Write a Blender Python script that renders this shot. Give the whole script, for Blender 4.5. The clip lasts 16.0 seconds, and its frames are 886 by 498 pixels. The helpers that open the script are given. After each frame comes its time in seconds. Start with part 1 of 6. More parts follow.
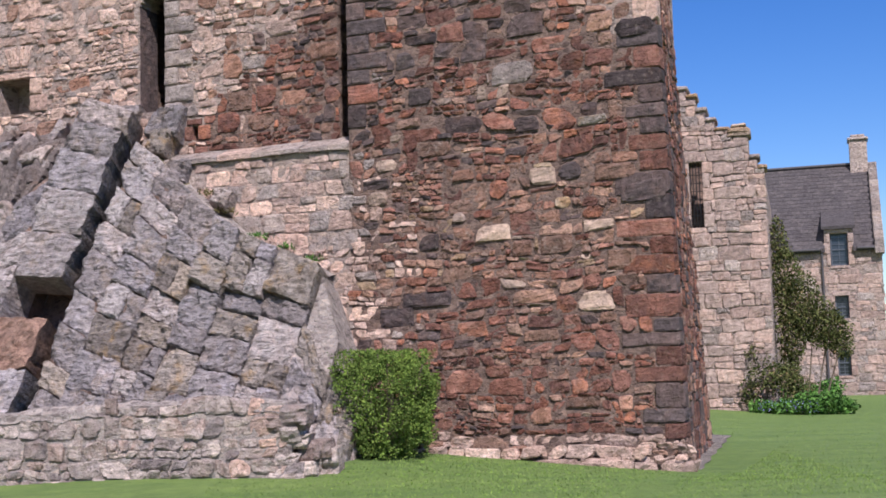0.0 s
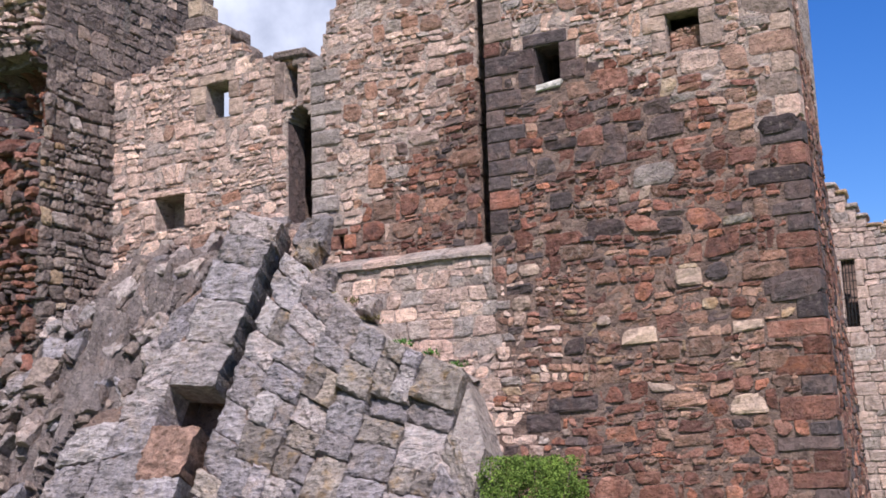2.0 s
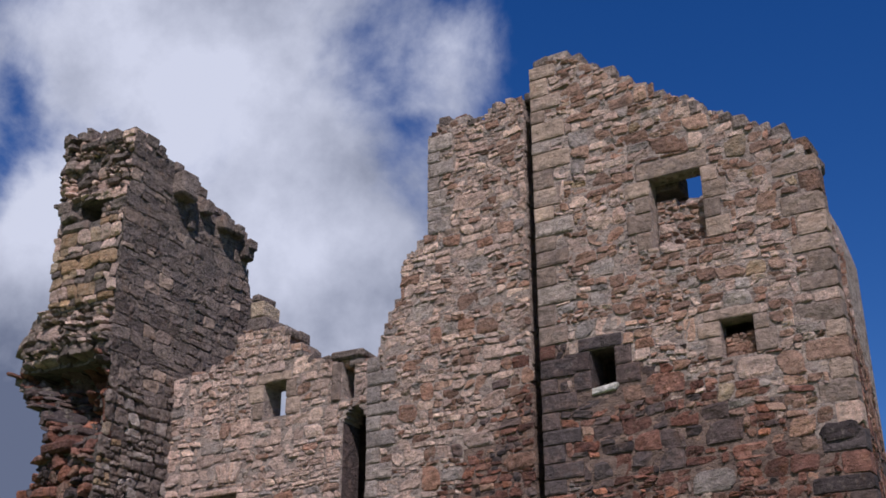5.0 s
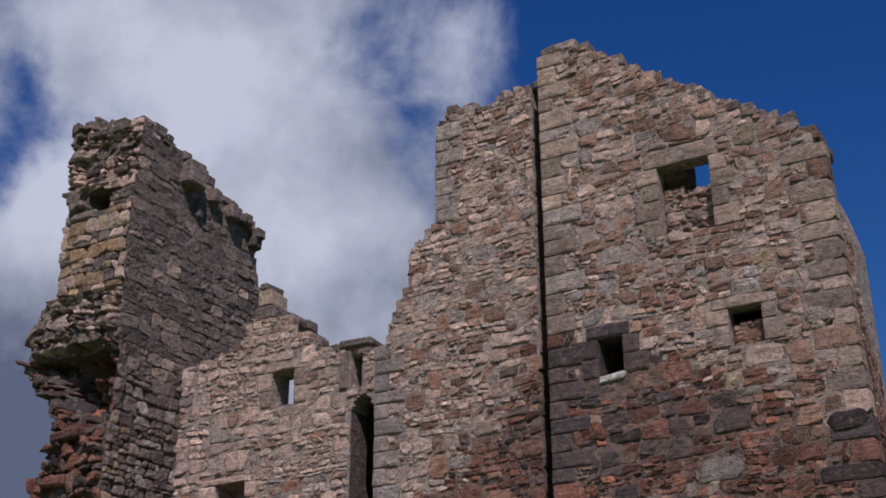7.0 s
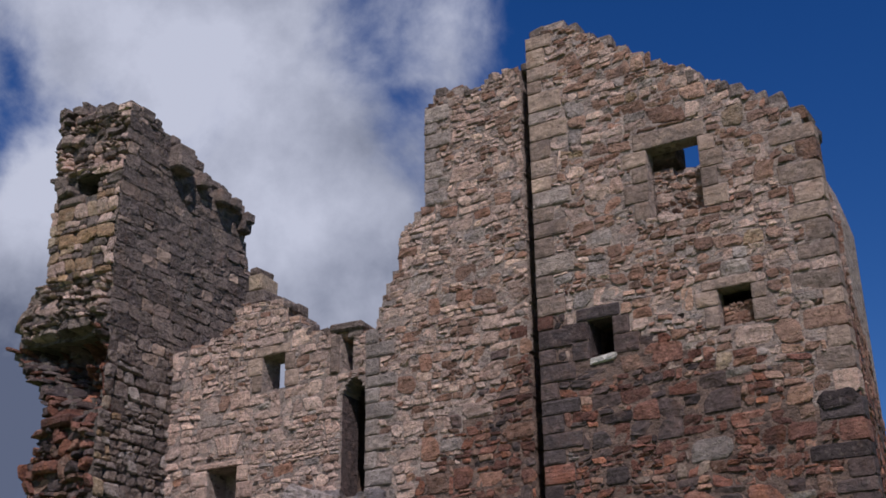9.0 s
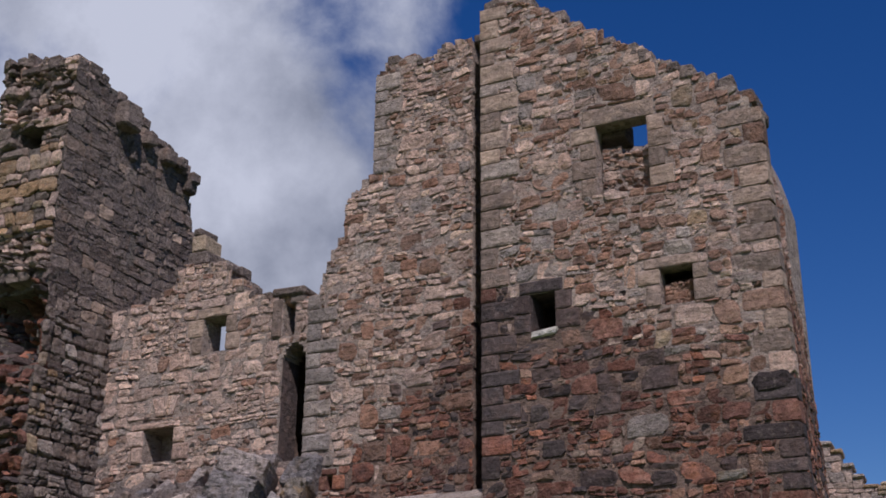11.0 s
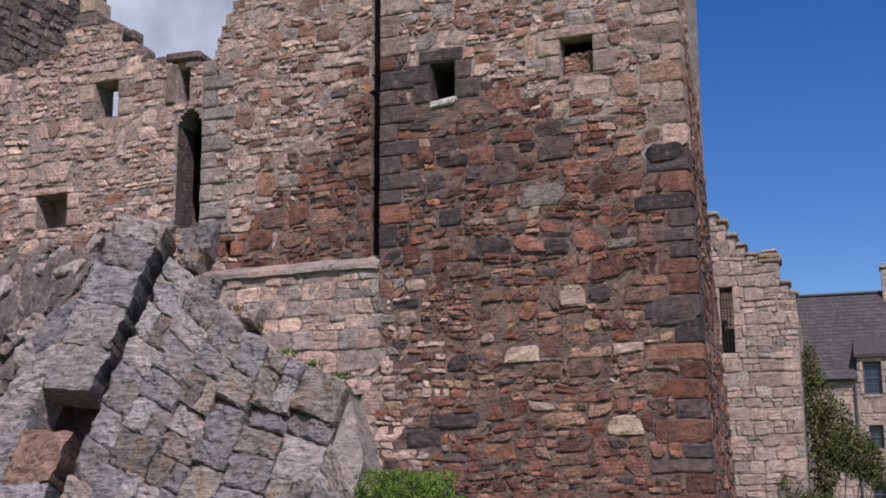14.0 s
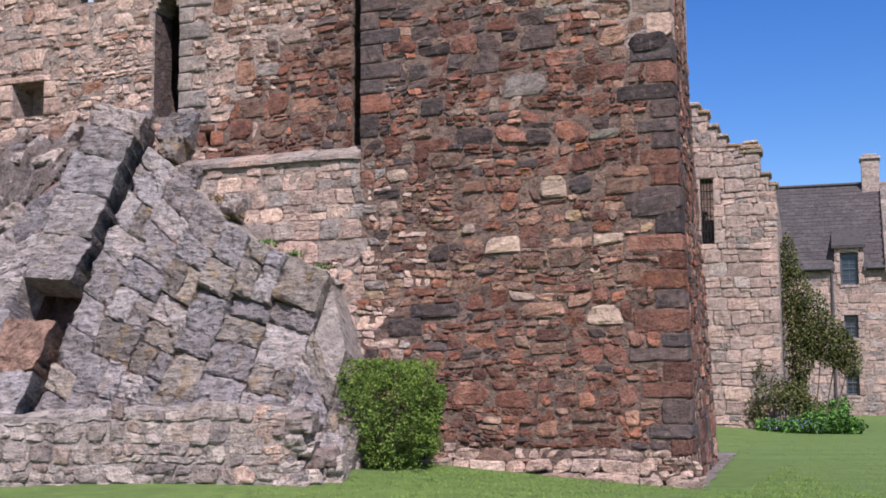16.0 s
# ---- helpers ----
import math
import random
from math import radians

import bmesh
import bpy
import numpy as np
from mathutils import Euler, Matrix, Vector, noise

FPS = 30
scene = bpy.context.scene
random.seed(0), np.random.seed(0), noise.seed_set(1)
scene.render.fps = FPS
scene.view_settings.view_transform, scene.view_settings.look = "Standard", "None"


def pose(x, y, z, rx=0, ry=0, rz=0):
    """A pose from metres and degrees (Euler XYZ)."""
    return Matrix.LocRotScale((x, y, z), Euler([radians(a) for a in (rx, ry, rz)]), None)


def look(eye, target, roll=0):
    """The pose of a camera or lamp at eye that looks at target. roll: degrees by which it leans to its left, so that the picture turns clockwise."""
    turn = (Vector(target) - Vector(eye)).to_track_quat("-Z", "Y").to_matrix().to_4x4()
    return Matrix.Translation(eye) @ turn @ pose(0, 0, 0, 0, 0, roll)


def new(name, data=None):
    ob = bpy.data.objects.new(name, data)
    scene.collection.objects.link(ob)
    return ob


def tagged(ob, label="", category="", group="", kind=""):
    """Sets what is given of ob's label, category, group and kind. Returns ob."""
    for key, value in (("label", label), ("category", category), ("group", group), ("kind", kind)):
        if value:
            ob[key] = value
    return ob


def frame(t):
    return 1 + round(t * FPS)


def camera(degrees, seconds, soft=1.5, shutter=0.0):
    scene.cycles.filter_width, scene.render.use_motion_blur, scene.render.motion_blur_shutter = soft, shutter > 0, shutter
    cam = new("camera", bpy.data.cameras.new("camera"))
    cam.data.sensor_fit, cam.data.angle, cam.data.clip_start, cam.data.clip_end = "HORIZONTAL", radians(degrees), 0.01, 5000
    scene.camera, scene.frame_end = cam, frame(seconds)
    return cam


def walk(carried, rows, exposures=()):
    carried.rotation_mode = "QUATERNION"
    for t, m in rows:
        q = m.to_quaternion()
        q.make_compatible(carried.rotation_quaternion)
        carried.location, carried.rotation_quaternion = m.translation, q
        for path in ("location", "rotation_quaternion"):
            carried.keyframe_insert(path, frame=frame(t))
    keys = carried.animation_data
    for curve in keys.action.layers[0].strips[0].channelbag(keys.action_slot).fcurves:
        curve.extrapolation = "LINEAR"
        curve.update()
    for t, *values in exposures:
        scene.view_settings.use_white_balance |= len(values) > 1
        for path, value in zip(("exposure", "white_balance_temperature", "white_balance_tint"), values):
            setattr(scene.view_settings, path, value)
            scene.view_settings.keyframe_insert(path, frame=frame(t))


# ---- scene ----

# ---------------------------------------------------------------- camera: one standpoint, panned and tilted by hand
cam = camera(39.9, 16.0, soft=1.65)
EYE = (0.0, 0.0, 1.6)
TURNS = [  # seconds, yaw to the left, pitch up, roll
    (0.0, 0.0, 5.4, -1.55), (0.5, 2.68, 6.1, -1.56), (1.0, 4.9, 6.63, -2.03), (1.5, 6.06, 7.36, -1.95),
    (2.0, 6.65, 10.5, -1.76), (2.5, 7.45, 13.83, -1.2), (3.0, 7.99, 17.12, -0.69), (3.5, 7.95, 19.9, -0.28),
    (4.0, 8.45, 23.18, -0.08), (4.2, 8.63, 24.0, -0.09), (6.3, 9.55, 24.81, -0.14), (6.5, 9.55, 24.62, -0.1),
    (7.0, 9.51, 24.09, -0.1), (7.5, 9.27, 23.69, -0.52), (8.0, 9.12, 23.48, -0.77), (10.5, 7.84, 22.51, 0.25),
    (11.0, 6.25, 21.85, 0.45), (11.5, 4.16, 20.56, 0.27), (12.0, 2.74, 18.23, 0.39), (12.5, 2.02, 15.98, 0.34),
    (13.0, 1.7, 15.0, -0.04), (13.5, 1.44, 12.85, -0.23), (14.0, 1.29, 11.05, -0.31), (14.5, 1.16, 9.8, -0.51),
    (15.0, 1.09, 8.45, -0.68), (15.5, 0.74, 7.35, -0.46), (16.0, 0.43, 5.91, -0.3),
]
EXPOSURES = [(t, e, 6250, 17) for t, e in ((0.0, 0.52), (0.5, 0.47), (1.5, 0.62), (3.0, 0.65), (3.6, 0.48), (4.2, 0.15), (6.3, -0.48), (8.0, -0.47), (10.5, -0.5), (12.0, -0.24), (14.0, 0.02), (14.5, 0.06), (16.0, 0.46))]


def turned(yaw, pitch, roll):
    y, p = radians(yaw), radians(pitch)
    ahead = Vector((-math.sin(y) * math.cos(p), math.cos(y) * math.cos(p), math.sin(p)))
    return look(EYE, Vector(EYE) + ahead, roll)


walk(cam, [(t, turned(a, b, c)) for t, a, b, c in TURNS], EXPOSURES)

# ---------------------------------------------------------------- sky and sun
SUN_HEIGHT, SUN_FROM = 50.0, (0.243, -0.970)  # the way towards the sun, seen from above
world = bpy.data.worlds.new("world")
scene.world = world
world.use_nodes = True


def link(tree, a, b):
    tree.links.new(a, b)


def sky_world():
    t = world.node_tree
    n = t.nodes
    n.clear()
    sky = n.new("ShaderNodeTexSky")
    sky.sky_type, sky.sun_disc = "NISHITA", False
    sky.sun_elevation = radians(SUN_HEIGHT)
    sky.sun_rotation = math.atan2(SUN_FROM[0], SUN_FROM[1])
    sky.air_density, sky.dust_density, sky.ozone_density = 1.0, 0.0, 4.0
    co = n.new("ShaderNodeTexCoord")
    sep = n.new("ShaderNodeSeparateXYZ")
    link(t, co.outputs["Generated"], sep.inputs[0])
    # cloud masses over the western half
    big = n.new("ShaderNodeTexNoise"); big.inputs["Scale"].default_value = 4.4; big.inputs["Detail"].default_value = 9; big.inputs["Roughness"].default_value = 0.58; big.inputs["Distortion"].default_value = 0.25
    shift = n.new("ShaderNodeVectorMath"); shift.operation = "ADD"; shift.inputs[1].default_value = (3.1, 7.4, 0)
    link(t, co.outputs["Generated"], shift.inputs[0]); link(t, shift.outputs[0], big.inputs["Vector"])
    # more cloud towards the west (-x), clear to the east
    side = n.new("ShaderNodeMapRange"); side.inputs["From Min"].default_value = -0.04; side.inputs["From Max"].default_value = -0.27
    side.inputs["To Min"].default_value = -0.62; side.inputs["To Max"].default_value = -0.08
    ahead = n.new("ShaderNodeMath"); ahead.operation = "MAXIMUM"; ahead.inputs[1].default_value = 0.05
    bearing = n.new("ShaderNodeMath"); bearing.operation = "DIVIDE"
    link(t, sep.outputs["Y"], ahead.inputs[0]); link(t, sep.outputs["X"], bearing.inputs[0]); link(t, ahead.outputs[0], bearing.inputs[1])
    link(t, bearing.outputs[0], side.inputs["Value"])
    add = n.new("ShaderNodeMath"); add.operation = "ADD"
    wild = n.new("ShaderNodeMath"); wild.operation = "MULTIPLY"; wild.inputs[1].default_value = 1.5
    link(t, big.outputs["Fac"], wild.inputs[0]); link(t, wild.outputs[0], add.inputs[0]); link(t, side.outputs[0], add.inputs[1])
    def mass(way, radius, amount, before):
        """Swell (or thin out) the cloud round one direction."""
        far = n.new("ShaderNodeVectorMath"); far.operation = "DISTANCE"; far.inputs[1].default_value = way
        link(t, frayed.outputs[0], far.inputs[0])
        x = n.new("ShaderNodeMapRange"); x.interpolation_type = "SMOOTHSTEP"
        x.inputs["From Min"].default_value, x.inputs["From Max"].default_value = radius, 0.0
        x.inputs["To Min"].default_value, x.inputs["To Max"].default_value = 0.0, amount
        link(t, far.outputs["Value"], x.inputs["Value"])
        y = n.new("ShaderNodeMath"); y.operation = "ADD"
        link(t, before, y.inputs[0]); link(t, x.outputs[0], y.inputs[1])
        return y.outputs[0]

    fray = n.new("ShaderNodeTexNoise"); fray.inputs["Scale"].default_value = 9.0; fray.inputs["Detail"].default_value = 6
    link(t, co.outputs["Generated"], fray.inputs["Vector"])
    off = n.new("ShaderNodeVectorMath"); off.operation = "MULTIPLY_ADD"; off.inputs[1].default_value = (0.14, 0.14, 0.14); off.inputs[2].default_value = (-0.07, -0.07, -0.07)
    link(t, fray.outputs["Color"], off.inputs[0])
    frayed = n.new("ShaderNodeVectorMath"); frayed.operation = "ADD"
    link(t, co.outputs["Generated"], frayed.inputs[0]); link(t, off.outputs[0], frayed.inputs[1])
    density = add.outputs[0]
    for way, radius, amount in (((-0.47, 0.755, 0.46), 0.085, -0.3), ((-0.204, 0.819, 0.537), 0.07, -0.13), ((-0.172, 0.852, 0.495), 0.05, -0.2),
                                ((-0.245, 0.866, 0.436), 0.035, -0.12), ((-0.25, 0.886, 0.39), 0.14, 0.3), ((-0.46, 0.80, 0.40), 0.1, 0.3), ((-0.47, 0.84, 0.28), 0.2, 0.35),
                                ((-0.33, 0.775, 0.53), 0.14, 0.25), ((-0.06, 0.819, 0.57), 0.1, 0.14), ((-0.13, 0.813, 0.566), 0.07, 0.12), ((-0.43, 0.74, 0.53), 0.08, 0.12)):
        density = mass(way, radius, amount, density)
    cover = n.new("ShaderNodeMapRange"); cover.interpolation_type = "SMOOTHSTEP"
    cover.inputs["From Min"].default_value = 0.36; cover.inputs["From Max"].default_value = 0.78
    link(t, density, cover.inputs["Value"])
    tone = n.new("ShaderNodeTexNoise"); tone.inputs["Scale"].default_value = 5.0; tone.inputs["Detail"].default_value = 8; tone.inputs["Roughness"].default_value = 0.6
    link(t, co.outputs["Generated"], tone.inputs["Vector"])
    shade = n.new("ShaderNodeValToRGB")
    shade.color_ramp.elements[0].position, shade.color_ramp.elements[0].color = 0.26, (1.7, 2.1, 3.1, 1)
    shade.color_ramp.elements[1].position, shade.color_ramp.elements[1].color = 0.68, (8.5, 9.1, 10.4, 1)
    high = n.new("ShaderNodeMapRange"); high.inputs["From Min"].default_value = 0.15; high.inputs["From Max"].default_value = 0.6
    high.inputs["To Min"].default_value = -0.04; high.inputs["To Max"].default_value = 0.06
    link(t, sep.outputs["Z"], high.inputs["Value"])
    lit = n.new("ShaderNodeMath"); lit.operation = "ADD"
    link(t, tone.outputs["Fac"], lit.inputs[0]); link(t, high.outputs[0], lit.inputs[1])
    glow = lit.outputs[0]
    for way, radius, amount in (((-0.25, 0.886, 0.40), 0.12, 0.13), ((-0.46, 0.79, 0.41), 0.09, 0.16), ((-0.30, 0.80, 0.51), 0.1, 0.1), ((-0.47, 0.84, 0.27), 0.17, -0.17)):
        glow = mass(way, radius, amount, glow)
    link(t, glow, shade.inputs[0])
    rich = n.new("ShaderNodeHueSaturation"); rich.inputs["Saturation"].default_value, rich.inputs["Hue"].default_value, rich.inputs["Value"].default_value = 1.33, 0.514, 1.12
    link(t, sky.outputs[0], rich.inputs["Color"])
    mix = n.new("ShaderNodeMix"); mix.data_type = "RGBA"
    link(t, cover.outputs[0], mix.inputs["Factor"]); link(t, rich.outputs[0], mix.inputs["A"]); link(t, shade.outputs[0], mix.inputs["B"])
    bg = n.new("ShaderNodeBackground"); bg.inputs["Strength"].default_value = 0.085
    link(t, mix.outputs["Result"], bg.inputs["Color"])
    out = n.new("ShaderNodeOutputWorld")
    link(t, bg.outputs[0], out.inputs["Surface"])


sky_world()
sun = new("sun", bpy.data.lights.new("sun", "SUN"))
sun.data.energy, sun.data.angle, sun.data.color = 5.0, radians(0.53), (1.0, 0.96, 0.91)
_h = Vector((SUN_FROM[0], SUN_FROM[1], 0)).normalized() * math.cos(radians(SUN_HEIGHT))
sun.matrix_world = look((_h.x * 60, _h.y * 60, 60 * math.sin(radians(SUN_HEIGHT))), (0, 0, 0))


# ---------------------------------------------------------------- materials
def material(name):
    m = bpy.data.materials.new(name)
    m.use_nodes = True
    t = m.node_tree
    return m, t, t.nodes, t.nodes["Principled BSDF"]


def noise_node(t, scale, detail=4, rough=0.55, co=None):
    x = t.nodes.new("ShaderNodeTexNoise")
    x.inputs["Scale"].default_value, x.inputs["Detail"].default_value, x.inputs["Roughness"].default_value = scale, detail, rough
    if co is not None:
        link(t, co, x.inputs["Vector"])
    return x


def ramp_node(t, stops, mode="LINEAR"):
    r = t.nodes.new("ShaderNodeValToRGB")
    r.color_ramp.interpolation = mode
    while len(r.color_ramp.elements) < len(stops):
        r.color_ramp.elements.new(0.5)
    for e, (p, c) in zip(r.color_ramp.elements, stops):
        e.position, e.color = p, (*c, 1) if len(c) == 3 else c
    return r


def mix_node(t, blend, fac, a, b):
    x = t.nodes.new("ShaderNodeMix")
    x.data_type, x.blend_type = "RGBA", blend
    for key, v in (("Factor", fac), ("A", a), ("B", b)):
        sock = [s for s in x.inputs if s.name == key and s.type == ("VALUE" if key == "Factor" else "RGBA")][0]
        if isinstance(v, (int, float)):
            sock.default_value = v
        elif isinstance(v, tuple):
            sock.default_value = (*v, 1)
        else:
            link(t, v, sock)
    return [s for s in x.outputs if s.type == "RGBA"][0]


def bump_chain(t, bsdf, pairs):
    """pairs: height socket, strength, distance."""
    last = None
    for height, strength, dist in pairs:
        b = t.nodes.new("ShaderNodeBump")
        b.inputs["Strength"].default_value, b.inputs["Distance"].default_value = strength, dist
        link(t, height, b.inputs["Height"])
        if last is not None:
            link(t, last, b.inputs["Normal"])
        last = b.outputs[0]
    link(t, last, bsdf.inputs["Normal"])


def piece_random(t):
    """One random number for each separate piece or loose island."""
    a = t.nodes.new("ShaderNodeObjectInfo").outputs["Random"]
    b = t.nodes.new("ShaderNodeNewGeometry").outputs["Random Per Island"]
    s = t.nodes.new("ShaderNodeMath"); s.operation = "ADD"
    link(t, a, s.inputs[0]); link(t, b, s.inputs[1])
    f = t.nodes.new("ShaderNodeMath"); f.operation = "FRACT"
    link(t, s.outputs[0], f.inputs[0])
    return f.outputs[0]


def stone_material(name, palette, lichen=(0.56, 0.465, 0.41), lichen_amount=0.4, relief=1.0, grime=0.5, bedding=0.0, grain_amount=0.25, rust=0.3, rust_tone=(0.42, 0.2, 0.095), spread=1.0):
    """Weathered sandstone: every piece takes its own two colours, with bedding lines, iron stains, pits, lichen and grime."""
    m, t, n, bsdf = material(name)
    co = n.new("ShaderNodeTexCoord").outputs["Object"]
    r = piece_random(t)
    k = len(palette)
    base = ramp_node(t, [(i / k, q) for i, q in enumerate(palette)], "CONSTANT").outputs[0]
    link(t, r, base.node.inputs[0])
    w = n.new("ShaderNodeTexWhiteNoise"); w.noise_dimensions = "1D"
    link(t, r, w.inputs["W"])
    other = ramp_node(t, [(i / k, q) for i, q in enumerate(palette)], "CONSTANT").outputs[0]
    link(t, w.outputs["Value"], other.node.inputs[0])
    light = ramp_node(t, [(p, tuple(1 + (v - 1) * spread for v in q)) for p, q in ((0, (0.68, 0.67, 0.68)), (0.45, (0.96, 0.96, 0.96)), (0.8, (1.14, 1.13, 1.12)), (1, (1.45, 1.43, 1.38)))]).outputs[0]
    link(t, w.outputs["Value"], light.node.inputs[0])

    def tones(source, stops, amount, col):
        x = ramp_node(t, [(p, (v, v * 0.99, v * 0.98)) for p, v in stops]).outputs[0]
        link(t, source.outputs["Fac"], x.node.inputs[0])
        return mix_node(t, "MULTIPLY", amount, col, x)

    def cover(source, lo, hi, amount, col, tone):
        x = ramp_node(t, [(lo, (0, 0, 0)), (hi, (1, 1, 1))]).outputs[0]
        link(t, source.outputs["Fac"], x.node.inputs[0])
        f = n.new("ShaderNodeMath"); f.operation = "MULTIPLY"; f.inputs[1].default_value = amount
        link(t, x, f.inputs[0])
        return mix_node(t, "MIX", f.outputs[0], col, tone)

    patch = noise_node(t, 4.2, 7, 0.66, co)
    half = ramp_node(t, [(0.42, (0, 0, 0)), (0.6, (1, 1, 1))]).outputs[0]
    link(t, patch.outputs["Fac"], half.node.inputs[0])
    col = mix_node(t, "MIX", half, base, other)
    col = mix_node(t, "MULTIPLY", 1.0, col, light)
    mottle = noise_node(t, 8.5, 6, 0.62, co)
    col = tones(mottle, [(0.3, 0.6), (0.5, 1.0), (0.7, 1.36)], 0.9, col)
    st = n.new("ShaderNodeMapping"); st.inputs["Scale"].default_value = (3.2, 3.2, 19)
    link(t, co, st.inputs["Vector"])
    lines = noise_node(t, 1.0, 5, 0.62, st.outputs[0])
    col = tones(lines, [(0.34, 0.62), (0.48, 1.0), (0.7, 1.22)], 0.55, col)
    pits = noise_node(t, 27.0, 5, 0.65, co)
    col = tones(pits, [(0.29, 0.42), (0.43, 1.0), (0.75, 1.18)], 0.8, col)
    grain = noise_node(t, 85.0, 3, 0.7, co)
    col = tones(grain, [(0.3, 0.66), (0.7, 1.32)], grain_amount, col)
    iron = noise_node(t, 2.6, 7, 0.68, co)
    col = cover(iron, 0.54, 0.7, rust, col, rust_tone)
    spot = noise_node(t, 11.5, 6, 0.7, co)
    col = cover(spot, 0.55, 0.68, lichen_amount, col, lichen)
    dirt = noise_node(t, 1.7, 8, 0.74, co)
    col = cover(dirt, 0.5, 0.68, grime, col, (0.075, 0.058, 0.055))
    if bedding:
        st = n.new("ShaderNodeMapping"); st.inputs["Rotation"].default_value = (0, radians(-28), 0); st.inputs["Scale"].default_value = (2.6, 3, 9)
        link(t, co, st.inputs["Vector"])
        bed = noise_node(t, 1.0, 6, 0.65, st.outputs[0])
        col = tones(bed, [(0.34, 0.5), (0.5, 0.98), (0.68, 1.35)], 0.45, col)
    link(t, col, bsdf.inputs["Base Color"])
    bsdf.inputs["Roughness"].default_value = 0.95
    bsdf.inputs["Specular IOR Level"].default_value = 0.15
    full = min(1, relief)
    chain = [(patch.outputs["Fac"], full, 0.12 * relief), (mottle.outputs["Fac"], full, 0.10 * relief), (lines.outputs["Fac"], 0.8 * full, 0.05 * relief), (pits.outputs["Fac"], full, 0.045 * relief), (grain.outputs["Fac"], 0.4 * full, 0.01)]
    if bedding:
        chain.append((bed.outputs["Fac"], bedding, 0.13))
    bump_chain(t, bsdf, chain)
    return m


def mortar_material(name, a, b):
    m, t, n, bsdf = material(name)
    co = n.new("ShaderNodeTexCoord").outputs["Object"]
    big, fine = noise_node(t, 3.0, 6, 0.65, co), noise_node(t, 40.0, 5, 0.7, co)
    c = ramp_node(t, [(0.3, a), (0.7, b)]).outputs[0]
    link(t, big.outputs["Fac"], c.node.inputs[0])
    g = ramp_node(t, [(0.3, (0.6, 0.6, 0.6)), (0.7, (1.2, 1.2, 1.2))]).outputs[0]
    link(t, fine.outputs["Fac"], g.node.inputs[0])
    flat = n.new("ShaderNodeMapping"); flat.inputs["Scale"].default_value = (1, 1, 1.7)
    link(t, co, flat.inputs["Vector"])
    pin, rim = n.new("ShaderNodeTexVoronoi"), n.new("ShaderNodeTexVoronoi")
    rim.feature = "DISTANCE_TO_EDGE"
    for node in (pin, rim):
        node.inputs["Scale"].default_value = 9.0
        link(t, flat.outputs[0], node.inputs["Vector"])
    tone = ramp_node(t, [(0.15, (0.5, 0.46, 0.46)), (0.45, (0.95, 0.9, 0.88)), (0.75, (1.1, 1.05, 1.0)), (1.0, (1.5, 1.36, 1.24))]).outputs[0]
    link(t, pin.outputs["Color"], tone.node.inputs[0])
    raised = ramp_node(t, [(0.0, (0, 0, 0)), (0.16, (1, 1, 1))]).outputs[0]
    link(t, rim.outputs["Distance"], raised.node.inputs[0])
    c = mix_node(t, "MULTIPLY", raised, c, tone)
    link(t, mix_node(t, "MULTIPLY", 0.8, c, g), bsdf.inputs["Base Color"])
    bsdf.inputs["Roughness"].default_value = 0.95
    mid = noise_node(t, 13.0, 6, 0.7, co)
    bump_chain(t, bsdf, [(big.outputs["Fac"], 0.8, 0.12), (raised, 0.8, 0.03), (mid.outputs["Fac"], 1.0, 0.07), (fine.outputs["Fac"], 1.0, 0.025)])
    return m


def plain_material(name, a, b, scale=8.0, rough=0.6, metallic=0.0, bump=0.3, dist=0.01):
    m, t, n, bsdf = material(name)
    co = n.new("ShaderNodeTexCoord").outputs["Object"]
    x, y = noise_node(t, scale, 6, 0.65, co), noise_node(t, scale * 9, 4, 0.6, co)
    c = ramp_node(t, [(0.32, a), (0.68, b)]).outputs[0]
    link(t, x.outputs["Fac"], c.node.inputs[0])
    link(t, c, bsdf.inputs["Base Color"])
    bsdf.inputs["Roughness"].default_value, bsdf.inputs["Metallic"].default_value = rough, metallic
    bump_chain(t, bsdf, [(x.outputs["Fac"], bump, dist), (y.outputs["Fac"], bump, dist * 0.4)])
    return m


def leaf_material(name, stops):
    m, t, n, bsdf = material(name)
    c = ramp_node(t, stops).outputs[0]
    link(t, piece_random(t), c.node.inputs[0])
    # noise makes some clumps darker and others lighter
    clump = noise_node(t, 5.5, 4, 0.6, n.new("ShaderNodeTexCoord").outputs["Object"])
    clump_tone = ramp_node(t, [(0.34, (0.5, 0.46, 0.5)), (0.5, (0.95, 0.95, 0.95)), (0.66, (1.3, 1.25, 1.1))]).outputs[0]
    link(t, clump.outputs["Fac"], clump_tone.node.inputs[0])
    link(t, mix_node(t, "MULTIPLY", 1.0, c, clump_tone), bsdf.inputs["Base Color"])
    bsdf.inputs["Roughness"].default_value = 0.75
    bsdf.inputs["Specular IOR Level"].default_value = 0.15
    bsdf.inputs["Transmission Weight"].default_value = 0.0
    bsdf.inputs["Subsurface Weight"].default_value = 0.0
    return m


